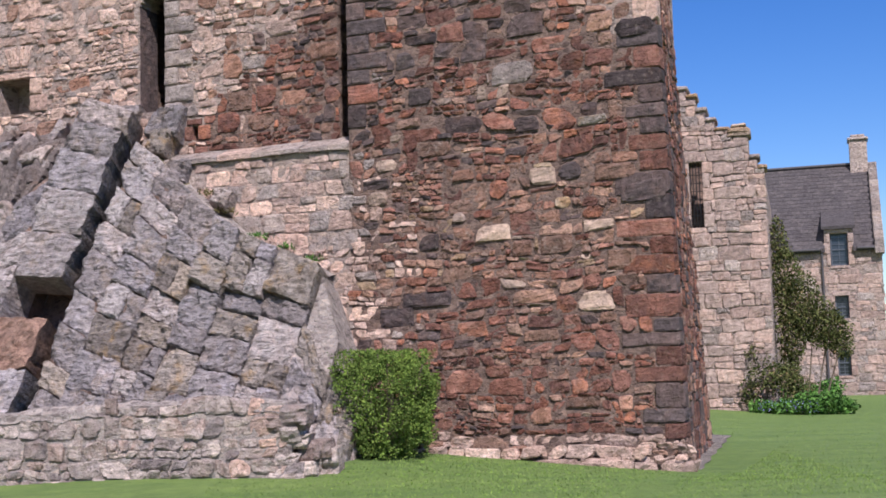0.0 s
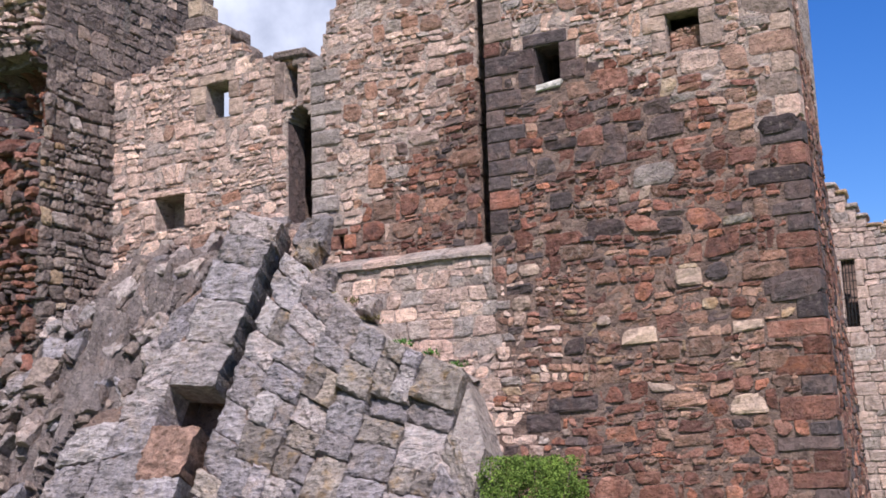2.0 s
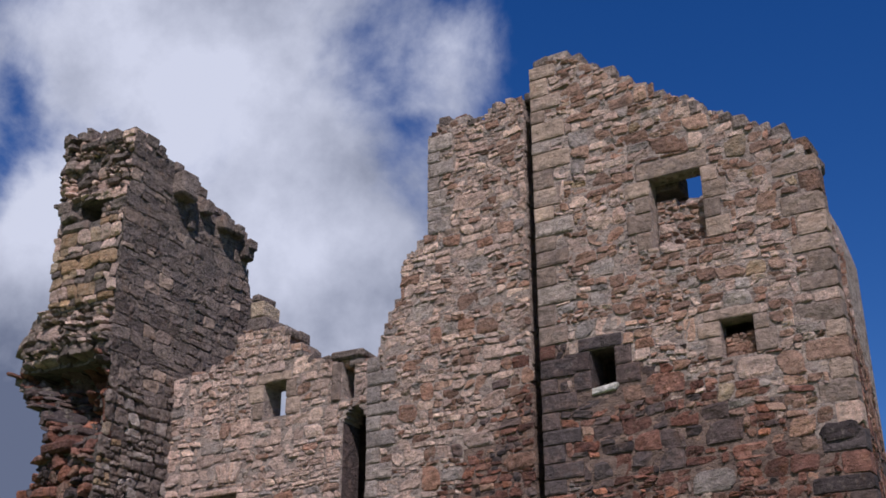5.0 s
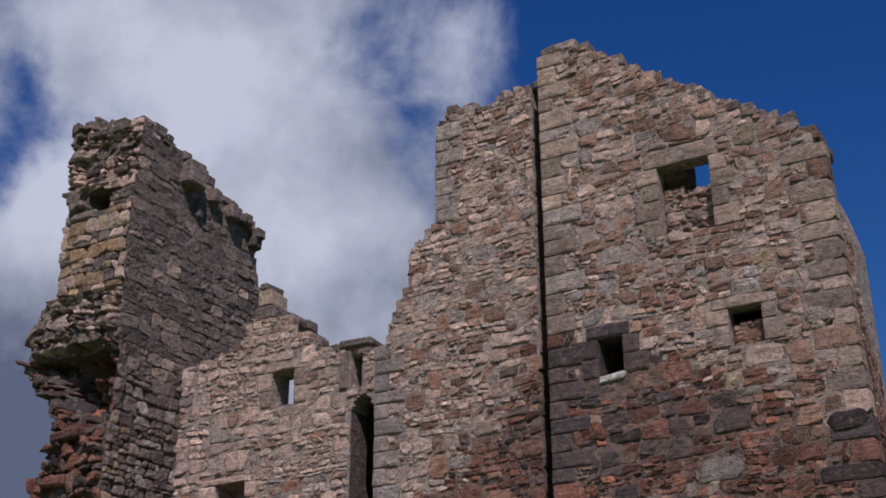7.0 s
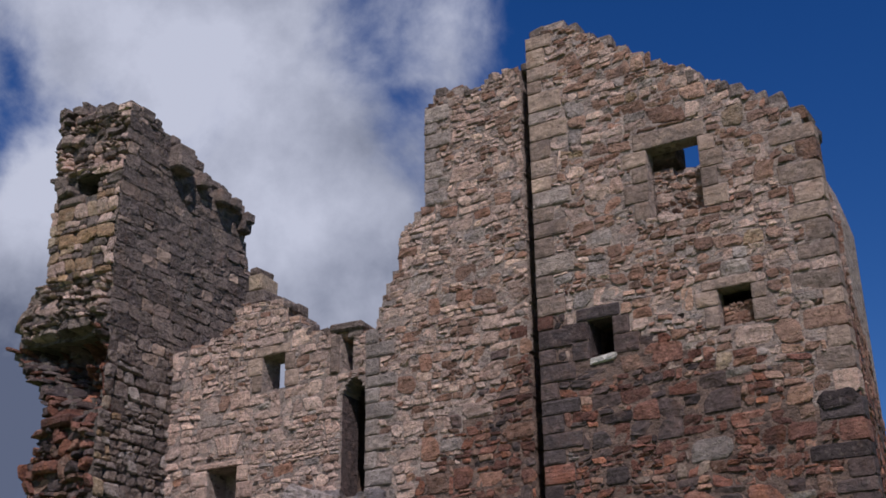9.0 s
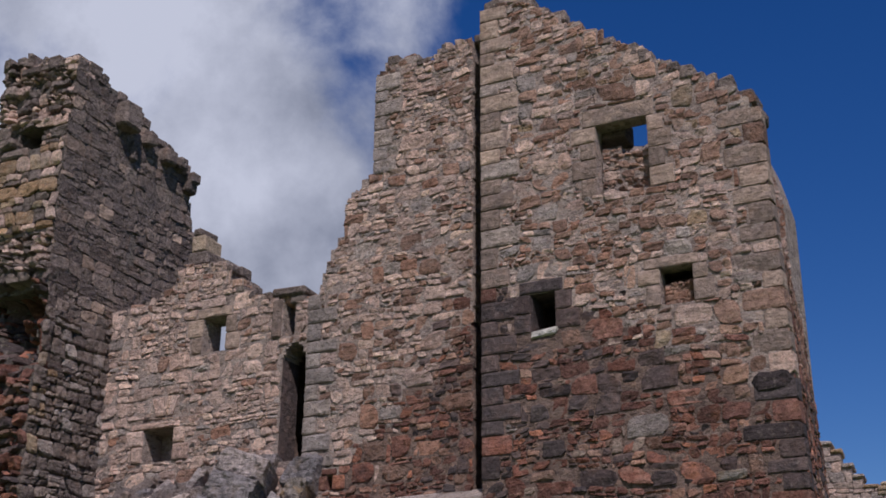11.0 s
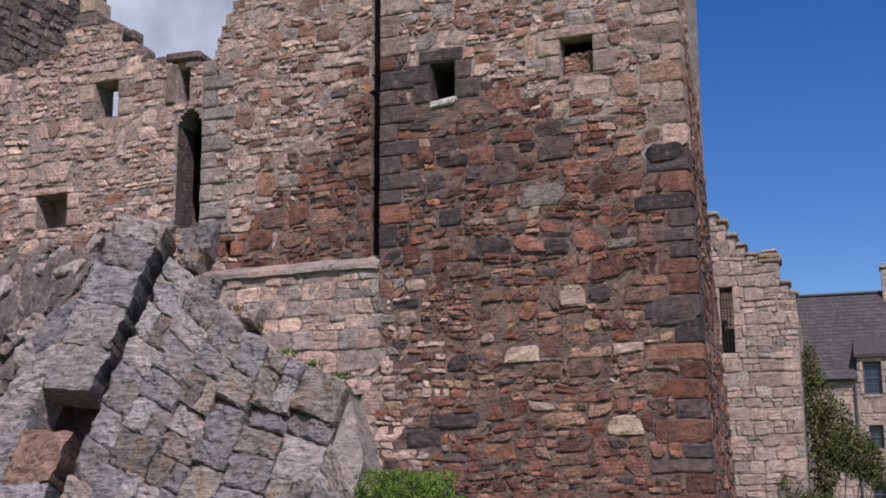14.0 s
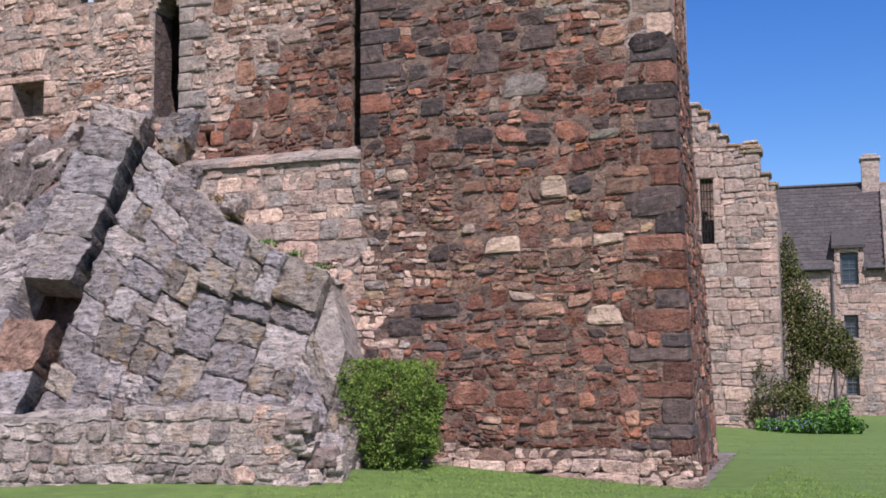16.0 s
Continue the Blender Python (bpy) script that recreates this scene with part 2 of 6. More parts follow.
PALE = stone_material("pale_rubble", [(0.634, 0.456, 0.389), (0.584, 0.422, 0.366), (0.677, 0.486, 0.410), (0.564, 0.414, 0.365), (0.615, 0.431, 0.359), (0.676, 0.497, 0.431), (0.611, 0.414, 0.346), (0.594, 0.441, 0.388), (0.640, 0.462, 0.383)], grime=0.35, rust=0.18, rust_tone=(0.5, 0.27, 0.14), spread=0.85)
MIXED = stone_material("mixed_rubble", [(0.393, 0.232, 0.173), (0.334, 0.207, 0.163), (0.453, 0.275, 0.207), (0.277, 0.177, 0.145), (0.410, 0.222, 0.162), (0.363, 0.228, 0.179), (0.493, 0.317, 0.245), (0.311, 0.194, 0.154)], lichen=(0.43, 0.335, 0.27), grime=0.5, rust=0.24)
DARK = stone_material("dark_rubble", [(0.241, 0.107, 0.081), (0.164, 0.084, 0.072), (0.281, 0.130, 0.098), (0.208, 0.099, 0.079), (0.302, 0.127, 0.093), (0.186, 0.094, 0.079), (0.385, 0.202, 0.156), (0.235, 0.113, 0.091), (0.269, 0.134, 0.108), (0.363, 0.156, 0.101)], lichen=(0.40, 0.275, 0.21), lichen_amount=0.36, grime=0.5, rust=0.3, rust_tone=(0.36, 0.15, 0.07))
GREY = stone_material("grey_ashlar", [(0.390, 0.327, 0.303), (0.432, 0.357, 0.325), (0.348, 0.294, 0.280), (0.410, 0.330, 0.296), (0.377, 0.321, 0.306)], grime=0.4, rust=0.15, spread=0.7)
DRESSED = stone_material("dressed_stone", [(0.317, 0.235, 0.192), (0.255, 0.193, 0.168), (0.370, 0.273, 0.220), (0.282, 0.208, 0.176)], relief=0.7, grime=0.4, lichen_amount=0.25, rust=0.2)
# near-black for sooty stones, and for shade coloured into recesses and dim faces
SOOT_SHADE = stone_material("sooty_shaded_dressed_stone", [(0.076, 0.059, 0.060), (0.105, 0.075, 0.073), (0.123, 0.087, 0.082), (0.065, 0.052, 0.055)], lichen=(0.27, 0.22, 0.19), relief=0.7, grime=0.5, rust=0.12)
WHITENED = stone_material("whitened_sill_stone", [(0.496, 0.464, 0.440), (0.544, 0.512, 0.480)], relief=0.7, grime=0.2, rust=0.1)
RUIN = stone_material("weathered_grey_brown_stone", [(0.219, 0.175, 0.161), (0.235, 0.187, 0.169), (0.207, 0.167, 0.156), (0.224, 0.176, 0.158), (0.248, 0.194, 0.172)], grime=0.5, rust=0.2)
RUBBLE = stone_material("torn_grey_rubble", [(0.240, 0.201, 0.194), (0.212, 0.180, 0.176)], relief=1.3, grime=0.55, rust=0.15)
WARM = stone_material("warm_orange_stone", [(0.437, 0.284, 0.175), (0.389, 0.272, 0.185), (0.461, 0.338, 0.235), (0.373, 0.245, 0.159), (0.421, 0.330, 0.258)], grime=0.3, rust=0.25)
BLOCK = stone_material("fallen_ashlar", bedding=1.0, grain_amount=0.3, lichen=(0.40, 0.315, 0.225), lichen_amount=0.32, palette=[(0.373, 0.335, 0.345), (0.398, 0.357, 0.366), (0.346, 0.316, 0.334), (0.387, 0.335, 0.333), (0.370, 0.337, 0.367), (0.426, 0.386, 0.392), (0.398, 0.337, 0.334)], relief=1, grime=0.35, rust=0.42, rust_tone=(0.41, 0.275, 0.16), spread=0.75)
OCHRE = stone_material("ochre_stained_ashlar", [(0.333, 0.293, 0.275), (0.360, 0.315, 0.293), (0.297, 0.257, 0.239), (0.324, 0.270, 0.239)], bedding=0.9, lichen=(0.42, 0.32, 0.19), relief=1.0, grime=0.35, rust=0.85, rust_tone=(0.43, 0.265, 0.11))
RUSSET = stone_material("russet_stone", [(0.279, 0.167, 0.129), (0.269, 0.175, 0.139), (0.284, 0.158, 0.118)], grime=0.3, rust=0.2, rust_tone=(0.42, 0.17, 0.09))
WALLSTONE = stone_material("garden_wall_stone", [(0.440, 0.355, 0.328), (0.367, 0.314, 0.306), (0.502, 0.422, 0.395), (0.408, 0.308, 0.273), (0.545, 0.453, 0.417), (0.345, 0.288, 0.284)], lichen=(0.58, 0.52, 0.46), grime=0.3, rust=0.15)
PINK = stone_material("pink_grey_ashlar", [(0.366, 0.269, 0.235), (0.353, 0.270, 0.241), (0.378, 0.286, 0.251), (0.343, 0.262, 0.232), (0.373, 0.264, 0.226)], relief=0.7, grime=0.2, rust=0.1, spread=0.6)
MORTAR = mortar_material("lime_mortar", (0.33, 0.25, 0.215), (0.55, 0.44, 0.39))
MORTAR_DARK = mortar_material("dark_earthy_mortar", (0.135, 0.086, 0.071), (0.33, 0.228, 0.186))
MORTAR_GREY = mortar_material("weathered_grey_mortar", (0.15, 0.125, 0.11), (0.26, 0.215, 0.19))
CORE = mortar_material("rubble_core_mortar", (0.31, 0.26, 0.24), (0.53, 0.46, 0.425))
SLATE = stone_material("roof_slate", [(0.064, 0.057, 0.060), (0.070, 0.062, 0.065), (0.061, 0.054, 0.058), (0.075, 0.066, 0.068)], lichen=(0.17, 0.16, 0.15), lichen_amount=0.3, relief=0.4, grime=0.2, rust=0.0, spread=0.35)
IRON = plain_material("black_iron", (0.02, 0.02, 0.022), (0.045, 0.04, 0.04), rough=0.5, metallic=0.6)
LEAD = plain_material("painted_pipe", (0.05, 0.045, 0.05), (0.08, 0.07, 0.07), rough=0.5)
FRAME_PAINT = plain_material("dark_painted_frame", (0.05, 0.06, 0.075), (0.08, 0.09, 0.11), rough=0.45)
BARK = plain_material("bark", (0.09, 0.065, 0.045), (0.18, 0.14, 0.10), scale=14, rough=0.9, bump=0.8, dist=0.02)
MOSS = plain_material("moss", (0.09, 0.08, 0.03), (0.2, 0.16, 0.06), scale=12, rough=0.95, bump=0.9, dist=0.02)
PATHMAT = mortar_material("gravel_path", (0.20, 0.17, 0.15), (0.32, 0.28, 0.25))
HEDGE_LEAF = leaf_material("hedge_leaf", [(0, (0.06, 0.105, 0.02)), (0.5, (0.105, 0.165, 0.031)), (1, (0.175, 0.235, 0.052))])
CLIMBER_LEAF = leaf_material("climber_leaf", [(0, (0.035, 0.046, 0.014)), (0.5, (0.075, 0.092, 0.027)), (0.85, (0.13, 0.135, 0.048)), (1, (0.17, 0.115, 0.06))])
BED_LEAF = leaf_material("bed_leaf", [(0, (0.035, 0.085, 0.02)), (0.6, (0.07, 0.17, 0.03)), (1, (0.13, 0.25, 0.06))])
FLOWER = leaf_material("blue_flower", [(0, (0.16, 0.18, 0.42)), (1, (0.30, 0.30, 0.52))])
GRASS_BLADE = leaf_material("grass_blade", [(0, (0.10, 0.18, 0.03)), (0.6, (0.15, 0.24, 0.045)), (1, (0.22, 0.29, 0.08))])


def glass_material():
    m, t, n, bsdf = material("window_glass")
    bsdf.inputs["Base Color"].default_value = (0.03, 0.035, 0.045, 1)
    bsdf.inputs["Roughness"].default_value = 0.06
    bsdf.inputs["Specular IOR Level"].default_value = 0.6
    w = noise_node(t, 2.5, 2)
    bump_chain(t, bsdf, [(w.outputs["Fac"], 0.05, 0.02)])
    return m


GLASS = glass_material()


def lawn_material():
    m, t, n, bsdf = material("mown_lawn")
    co = n.new("ShaderNodeTexCoord").outputs["Object"]
    mow = n.new("ShaderNodeMapping"); mow.inputs["Rotation"].default_value = (0, 0, radians(-35)); mow.inputs["Scale"].default_value = (0.22, 2.2, 1)
    link(t, co, mow.inputs["Vector"])
    a, b, c = noise_node(t, 0.8, 5, 0.6, mow.outputs[0]), noise_node(t, 4.0, 6, 0.65, co), noise_node(t, 90.0, 4, 0.7, co)
    ca = ramp_node(t, [(0.3, (0.085, 0.15, 0.028)), (0.7, (0.135, 0.20, 0.042))]).outputs[0]
    link(t, a.outputs["Fac"], ca.node.inputs[0])
    cb = ramp_node(t, [(0.3, (0.72, 0.75, 0.7)), (0.72, (1.25, 1.18, 1.2))]).outputs[0]
    link(t, b.outputs["Fac"], cb.node.inputs[0])
    cc = ramp_node(t, [(0.3, (0.8, 0.82, 0.8)), (0.7, (1.15, 1.14, 1.15))]).outputs[0]
    link(t, c.outputs["Fac"], cc.node.inputs[0])
    col = mix_node(t, "MULTIPLY", 1.0, mix_node(t, "MULTIPLY", 1.0, ca, cb), cc)
    link(t, col, bsdf.inputs["Base Color"])
    bsdf.inputs["Roughness"].default_value = 0.85
    bump_chain(t, bsdf, [(b.outputs["Fac"], 0.4, 0.05), (c.outputs["Fac"], 0.8, 0.03)])
    return m


LAWN = lawn_material()

# ---------------------------------------------------------------- building helpers
CORNER = pose(3.38, 17.48, 0, 0, 0, -21)  # castle axes: x along its front, y into it
RNG = np.random.default_rng(7)


def empty(name, m=None):
    ob = new(name)
    ob.empty_display_size = 0.2
    if m is not None:
        ob.matrix_world = m
    return ob


def raw(name, verts, faces, mats, parent=None, mat_index=None, smooth=False, label=""):
    me = bpy.data.meshes.new(name)
    me.from_pydata([tuple(v) for v in verts], [], [tuple(f) for f in faces])
    for m in mats if isinstance(mats, (list, tuple)) else [mats]:
        me.materials.append(m)
    if mat_index is not None:
        me.polygons.foreach_set("material_index", mat_index)
    if smooth:
        me.polygons.foreach_set("use_smooth", [True] * len(me.polygons))
    me.update()
    ob = new(name, me)
    if parent is not None:
        ob.parent = parent
    if label:
        ob["label"] = label
    return ob


def part(name, bm, mat, parent, label="", smooth=False):
    me = bpy.data.meshes.new(name)
    bm.normal_update()
    bm.to_mesh(me)
    bm.free()
    me.materials.append(mat)
    if smooth:
        me.polygons.foreach_set("use_smooth", [True] * len(me.polygons))
    ob = new(name, me)
    ob.parent = parent
    if label:
        ob["label"] = label
    return ob


def box_bm(bm, lo, hi, bevel=0.0, jitter=0.0):
    vs = [bm.verts.new((x, y, z)) for x in (lo[0], hi[0]) for y in (lo[1], hi[1]) for z in (lo[2], hi[2])]
    if jitter:
        for v in vs:
            v.co += Vector(RNG.uniform(-jitter, jitter, 3))
    fs = [bm.faces.new([vs[i] for i in q]) for q in ((0, 1, 3, 2), (4, 6, 7, 5), (0, 4, 5, 1), (2, 3, 7, 6), (0, 2, 6, 4), (1, 5, 7, 3))]
    if bevel:
        es = list({e for f in fs for e in f.edges})
        bmesh.ops.bevel(bm, geom=es, offset=bevel, segments=1, affect="EDGES", clamp_overlap=True)


def box_part(name, lo, hi, mat, parent, bevel=0.01, jitter=0.0, label=""):
    bm = bmesh.new()
    box_bm(bm, lo, hi, bevel, jitter)
    return part(name, bm, mat, parent, label)


class Stones:
    """Collects single stones of one wall, each a quadrilateral laid on a face and given depth."""

    def __init__(self):
        self.items = []

    def add(self, quad, place, mat, proud=0.03, rough=0.3, deep=0.07):
        """quad: four corners (a, b) in turn; place(a, b, out) gives the local point; rough: how rounded."""
        q = np.asarray(quad, float)
        c = q.mean(0)
        la, lb = (np.linalg.norm(q[1] - q[0]) + np.linalg.norm(q[2] - q[3])) / 2, (np.linalg.norm(q[3] - q[0]) + np.linalg.norm(q[2] - q[1])) / 2
        size = max(0.03, min(la, lb))
        seed = float(RNG.uniform(0, 200))
        cut = RNG.uniform(0.1, 1.0, 4) ** 1.4 * rough * 0.75 * size
        tilt = RNG.normal(0, 0.014 * (0.4 + rough * 1.6), 2)
        lump = 0.008 + 0.045 * rough
        e0 = 0.05 + 0.09 * rough
        steps = (0.0, e0 * 0.45, e0 + 0.08, 0.5, 0.92 - e0, 1 - e0 * 0.45, 1.0)
        n = len(steps)
        v = []
        for jj, t in enumerate(steps):
            for ii, s in enumerate(steps):
                p = (q[0] * (1 - s) + q[1] * s) * (1 - t) + (q[3] * (1 - s) + q[2] * s) * t
                # corners worn off
                near = (0 if t < 0.5 else 3) if s < 0.5 else (1 if t < 0.5 else 2)
                dist = min(s, 1 - s) * la + min(t, 1 - t) * lb
                pull = max(0.0, cut[near] - dist)
                p = p + (c - p) / max(1e-6, np.linalg.norm(c - p)) * pull
                x, y, z = p[0] * 4.0, p[1] * 4.0, seed
                w1, w2 = noise.noise(Vector((x, y, z))), noise.noise(Vector((x * 2.7, y * 2.7, z + 9)))
                edge = ii in (0, n - 1) or jj in (0, n - 1)
                second = not edge and (ii in (1, n - 2) or jj in (1, n - 2))
                if edge:
                    p = p + np.array((w2, w1)) * 0.1 * size * (0.2 + rough)
                    h = -0.006
                else:
                    h = proud * (0.75 if second else 1.0) + tilt[0] * (s - 0.5) + tilt[1] * (t - 0.5) + lump * (0.7 * w1 + 0.7 * w2 + 0.5 * noise.noise(Vector((x * 6.5, y * 6.5, z + 20))))
                    if second:
                        h = max(h * 0.95, -0.003)
                v.append(place(p[0], p[1], h))
        f = [(jj * n + ii, jj * n + ii + 1, (jj + 1) * n + ii + 1, (jj + 1) * n + ii) for jj in range(n - 1) for ii in range(n - 1)]
        if deep > 0.1:  # blocks that show their returns
            rim = list(range(n)) + [k * n + n - 1 for k in range(1, n)] + [(n - 1) * n + k for k in range(n - 2, -1, -1)] + [k * n for k in range(n - 2, 0, -1)]
            n0, m = len(v), len(rim)
            for k in rim:
                s, t = steps[k % n], steps[k // n]
                p = (q[0] * (1 - s) + q[1] * s) * (1 - t) + (q[3] * (1 - s) + q[2] * s) * t
                v.append(place(p[0], p[1], -deep))
            f += [(rim[k], n0 + k, n0 + (k + 1) % m, rim[(k + 1) % m]) for k in range(m)]
        self.items.append((v, f, mat, float(c[0]), float(c[1])))

    def emit(self, parent, key, count=300, name="stone", smooth=False):
        """The count stones that come first by key are pieces of their own, the rest one joined mesh."""
        items = sorted(self.items, key=key)
        for v, f, mat, *_ in items[:count]:
            raw(name, v, f, mat, parent, smooth=smooth)
        rest = items[count:]
        if rest:
            mats = []
            verts, faces, index = [], [], []
            for v, f, mat, *_ in rest:
                if mat not in mats:
                    mats.append(mat)
                n0 = len(verts)
                verts += v
                faces += [tuple(i + n0 for i in g) for g in f]
                index += [mats.index(mat)] * len(f)
            ob = raw("stone_facing", verts, faces, mats, parent, index, smooth=smooth)
            ob["kind"] = "stuff"


def clip_rect(r, blocks, gap=0.012):
    """Cut a rectangle (a0, a1, b0, b1) back where it runs into reserved rectangles; None when too little is left."""
    a0, a1, b0, b1 = r
    for c0, c1, d0, d1 in blocks:
        if a1 <= c0 or a0 >= c1 or b1 <= d0 or b0 >= d1:
            continue
        options = [(a0, c0 - gap, b0, b1), (c1 + gap, a1, b0, b1), (a0, a1, b0, d0 - gap), (a0, a1, d1 + gap, b1)]
        best = max(options, key=lambda o: max(0, o[1] - o[0]) * max(0, o[3] - o[2]))
        a0, a1, b0, b1 = best
        if a1 - a0 < 0.045 or b1 - b0 < 0.035:
            return None
    return a0, a1, b0, b1


def runs(inside, b, lo, hi, step=0.04):
    out, start = [], None
    a = lo
    while a <= hi + 1e-6:
        if inside(a, b):
            if start is None:
                start = a
            last = a
        elif start is not None:
            out.append((start, last)); start = None
        a += step
    if start is not None:
        out.append((start, last))
    return out


def lay_rubble(stones, place, inside, lo, hi, bottom, top, choose, blocks=(), band=(0.17, 0.37), aspect=(0.75, 2.0), stack=(0.52, 0.38, 0.10), gap=0.012, proud=(0.002, 0.032), rough=0.5, wander=0.04, deep=0.07):
    """Squared rubble brought to rough courses: bands of single stones, or of two or three stacked courses of smaller ones."""
    off = float(RNG.uniform(0, 50))

    def wave(a, b):
        return wander * noise.noise(Vector((a * 0.9 + off, b * 1.7, 3.3))) * 2

    b0 = bottom
    while b0 < top:
        h = RNG.uniform(*band)
        a = lo
        while a < hi:
            kind = RNG.choice(3, p=stack) + 1
            seg = RNG.uniform(0.3, 0.9) if kind > 1 else h * RNG.uniform(*aspect)
            seg = min(seg, hi - a + 0.02)
            cuts = np.cumsum(RNG.uniform(0.7, 1.3, kind)); cuts = np.r_[0, cuts / cuts[-1]]
            for k in range(kind):
                z0, z1 = b0 + h * cuts[k], b0 + h * cuts[k + 1]
                zm = (z0 + z1) / 2
                s = a
                while s < a + seg - 0.02:
                    w = seg if kind == 1 else min((z1 - z0) * RNG.uniform(aspect[0] + 0.3, aspect[1] + 1.0), a + seg - s)
                    if a + seg - (s + w) < 0.08:
                        w = a + seg - s
                    r = (s, s + w, z0, z1)
                    s += w
                    for r0, r1 in runs(inside, zm, r[0] - 0.06, r[1] + 0.06, 0.03):
                        r0, r1 = max(r0, r[0]), min(r1, r[1])
                        if r1 - r0 < 0.06:
                            continue
                        cl = clip_rect((r0, r1, z0, z1), blocks)
                        if cl is None:
                            continue
                        x0, x1, y0, y1 = cl
                        g = gap * RNG.uniform(0.4, 1.3) / 2
                        lean = RNG.normal(0, 0.01 + 0.1 * rough * min(x1 - x0, y1 - y0))
                        loose = 0.004 + 0.09 * rough * min(x1 - x0, y1 - y0)
                        quad = [(x0 + g + lean, y0 + g + wave(x0, z0)), (x1 - g + lean, y0 + g + wave(x1, z0)), (x1 - g - lean, y1 - g + wave(x1, z1)), (x0 + g - lean, y1 - g + wave(x0, z1))]
                        quad = [(p[0] + RNG.normal(0, loose), p[1] + RNG.normal(0, loose)) for p in quad]
                        stones.add(quad, place, choose((x0 + x1) / 2, zm), RNG.uniform(*proud), rough, deep)
            a += seg
        b0 += h


def core_mesh(name, parent, mat, inside, lo, hi, levels, front, back, axis="x"):
    """The solid body of a wall as stacked courses: between two levels it fills the runs that lie inside."""
    bm = bmesh.new()
    for z0, z1 in zip(levels, levels[1:]):
        for a0, a1 in runs(inside, (z0 + z1) / 2, lo, hi, 0.02):
            if a1 - a0 < 0.03:
                continue
            if axis == "x":
                box_bm(bm, (a0, front, z0), (a1, back, z1))
            else:
                box_bm(bm, (front, a0, z0), (back, a1, z1))
    bmesh.ops.remove_doubles(bm, verts=bm.verts[:], dist=1e-4)
    return part(name, bm, mat, parent)


def level_list(bottom, top, step, extra=()):
    z = set(np.round(np.arange(bottom, top, step), 3)) | {round(e, 3) for e in extra} | {top}
    z = sorted(z)
    return [a for i, a in enumerate(z) if i == 0 or a - z[i - 1] > 1e-4]


def profile(points):
    xs, zs = [p[0] for p in points], [p[1] for p in points]
    return lambda u: float(np.interp(u, xs, zs))


def ragged(u, amount, seed):
    return amount * (noise.noise(Vector((u * 2.3, seed, 0.5))) + 0.6 * noise.noise(Vector((u * 6.1, seed, 4.5))))


# ---------------------------------------------------------------- ground
def ground_height(x, y):
    p = CORNER.inverted() @ Vector((x, y, 0))
    near = min(1.0, max(0.0, (p.y + 7.0) / 7.0))
    near = near * near * (3 - 2 * near)
    far = min(1.0, max(0.0, (60 - math.hypot(x, y)) / 20))
    rise = 0.07 * min(7.0, max(0.0, -p.x))
    return rise * near * far + 0.02 * noise.noise(Vector((x * 0.35, y * 0.35, 0))) * far


def build_ground():
    xs = sorted(set(list(np.arange(-30, 40.1, 1.0)) + [-3000, -1200, -500, -200, -80, -45, 60, 100, 220, 500, 1200, 3000]))
    ys = sorted(set(list(np.arange(-12, 60.1, 1.0)) + [-3000, -1200, -500, -200, -80, -30, 80, 120, 220, 500, 1200, 3000]))
    v = [(x, y, ground_height(x, y)) for y in ys for x in xs]
    w = len(xs)
    f = [(j * w + i, j * w + i + 1, (j + 1) * w + i + 1, (j + 1) * w + i) for j in range(len(ys) - 1) for i in range(w - 1)]
    ob = raw("ground", v, f, LAWN, smooth=True)
    tagged(ob, "closely mown green lawn round the castle ruins", "lawn", kind="structure")


build_ground()

# ---------------------------------------------------------------- the tower
TOWER = empty("castle_tower", CORNER)
tagged(TOWER, "roofless sandstone tower of dark and reddish rubble with square windows", "tower")
UPPER_WINDOW = (-3.04, -2.15, 9.93, 11.23)
LOWER_WINDOW = (-4.29, -3.86, 7.75, 8.41)
SMALL_WINDOW = (-2.08, -1.56, 7.88, 8.50)
BATTER = 0.028
tower_top = profile([(-5.2, 14.1), (-4.9, 14.22), (-4.39, 14.19), (-3.44, 13.42), (-2.54, 12.75), (-1.62, 12.05), (-0.91, 11.52), (-0.2, 11.08)])


def in_hole(u, z, hole):
    return hole[0] < u < hole[1] and hole[2] < z < hole[3]


def tower_solid(u, z, holes=True):
    right = -BATTER * max(z, 0) + 0.02
    if not (-5.18 <= u <= right) or z > tower_top(u) + ragged(u, 0.09, 2.0):
        return False
    return not (holes and any(in_hole(u, z, h) for h in (UPPER_WINDOW, LOWER_WINDOW, SMALL_WINDOW)))


def tower_face(u, z):
    """Where stones show: the tower, and the thicker foot of the wall beside it, built in one with it."""
    if u < -5.18:
        return u > -9.2 and z < 3.5
    return tower_solid(u, z) and not squared_face(u, z)


def squared_face(u, z):
    """Squared blocks under the sloping ledge."""
    return -9.2 < u < -5.1 + 0.4 * noise.noise(Vector((z * 2.6, 5, 0))) and 3.4 < z < 5.06


def soot_edge(u):
    """Height up to which the old dark stone reaches."""
    return 8.7 - max(-(u + 5.1) * 1.0, (u + 5.1) * 0.45)


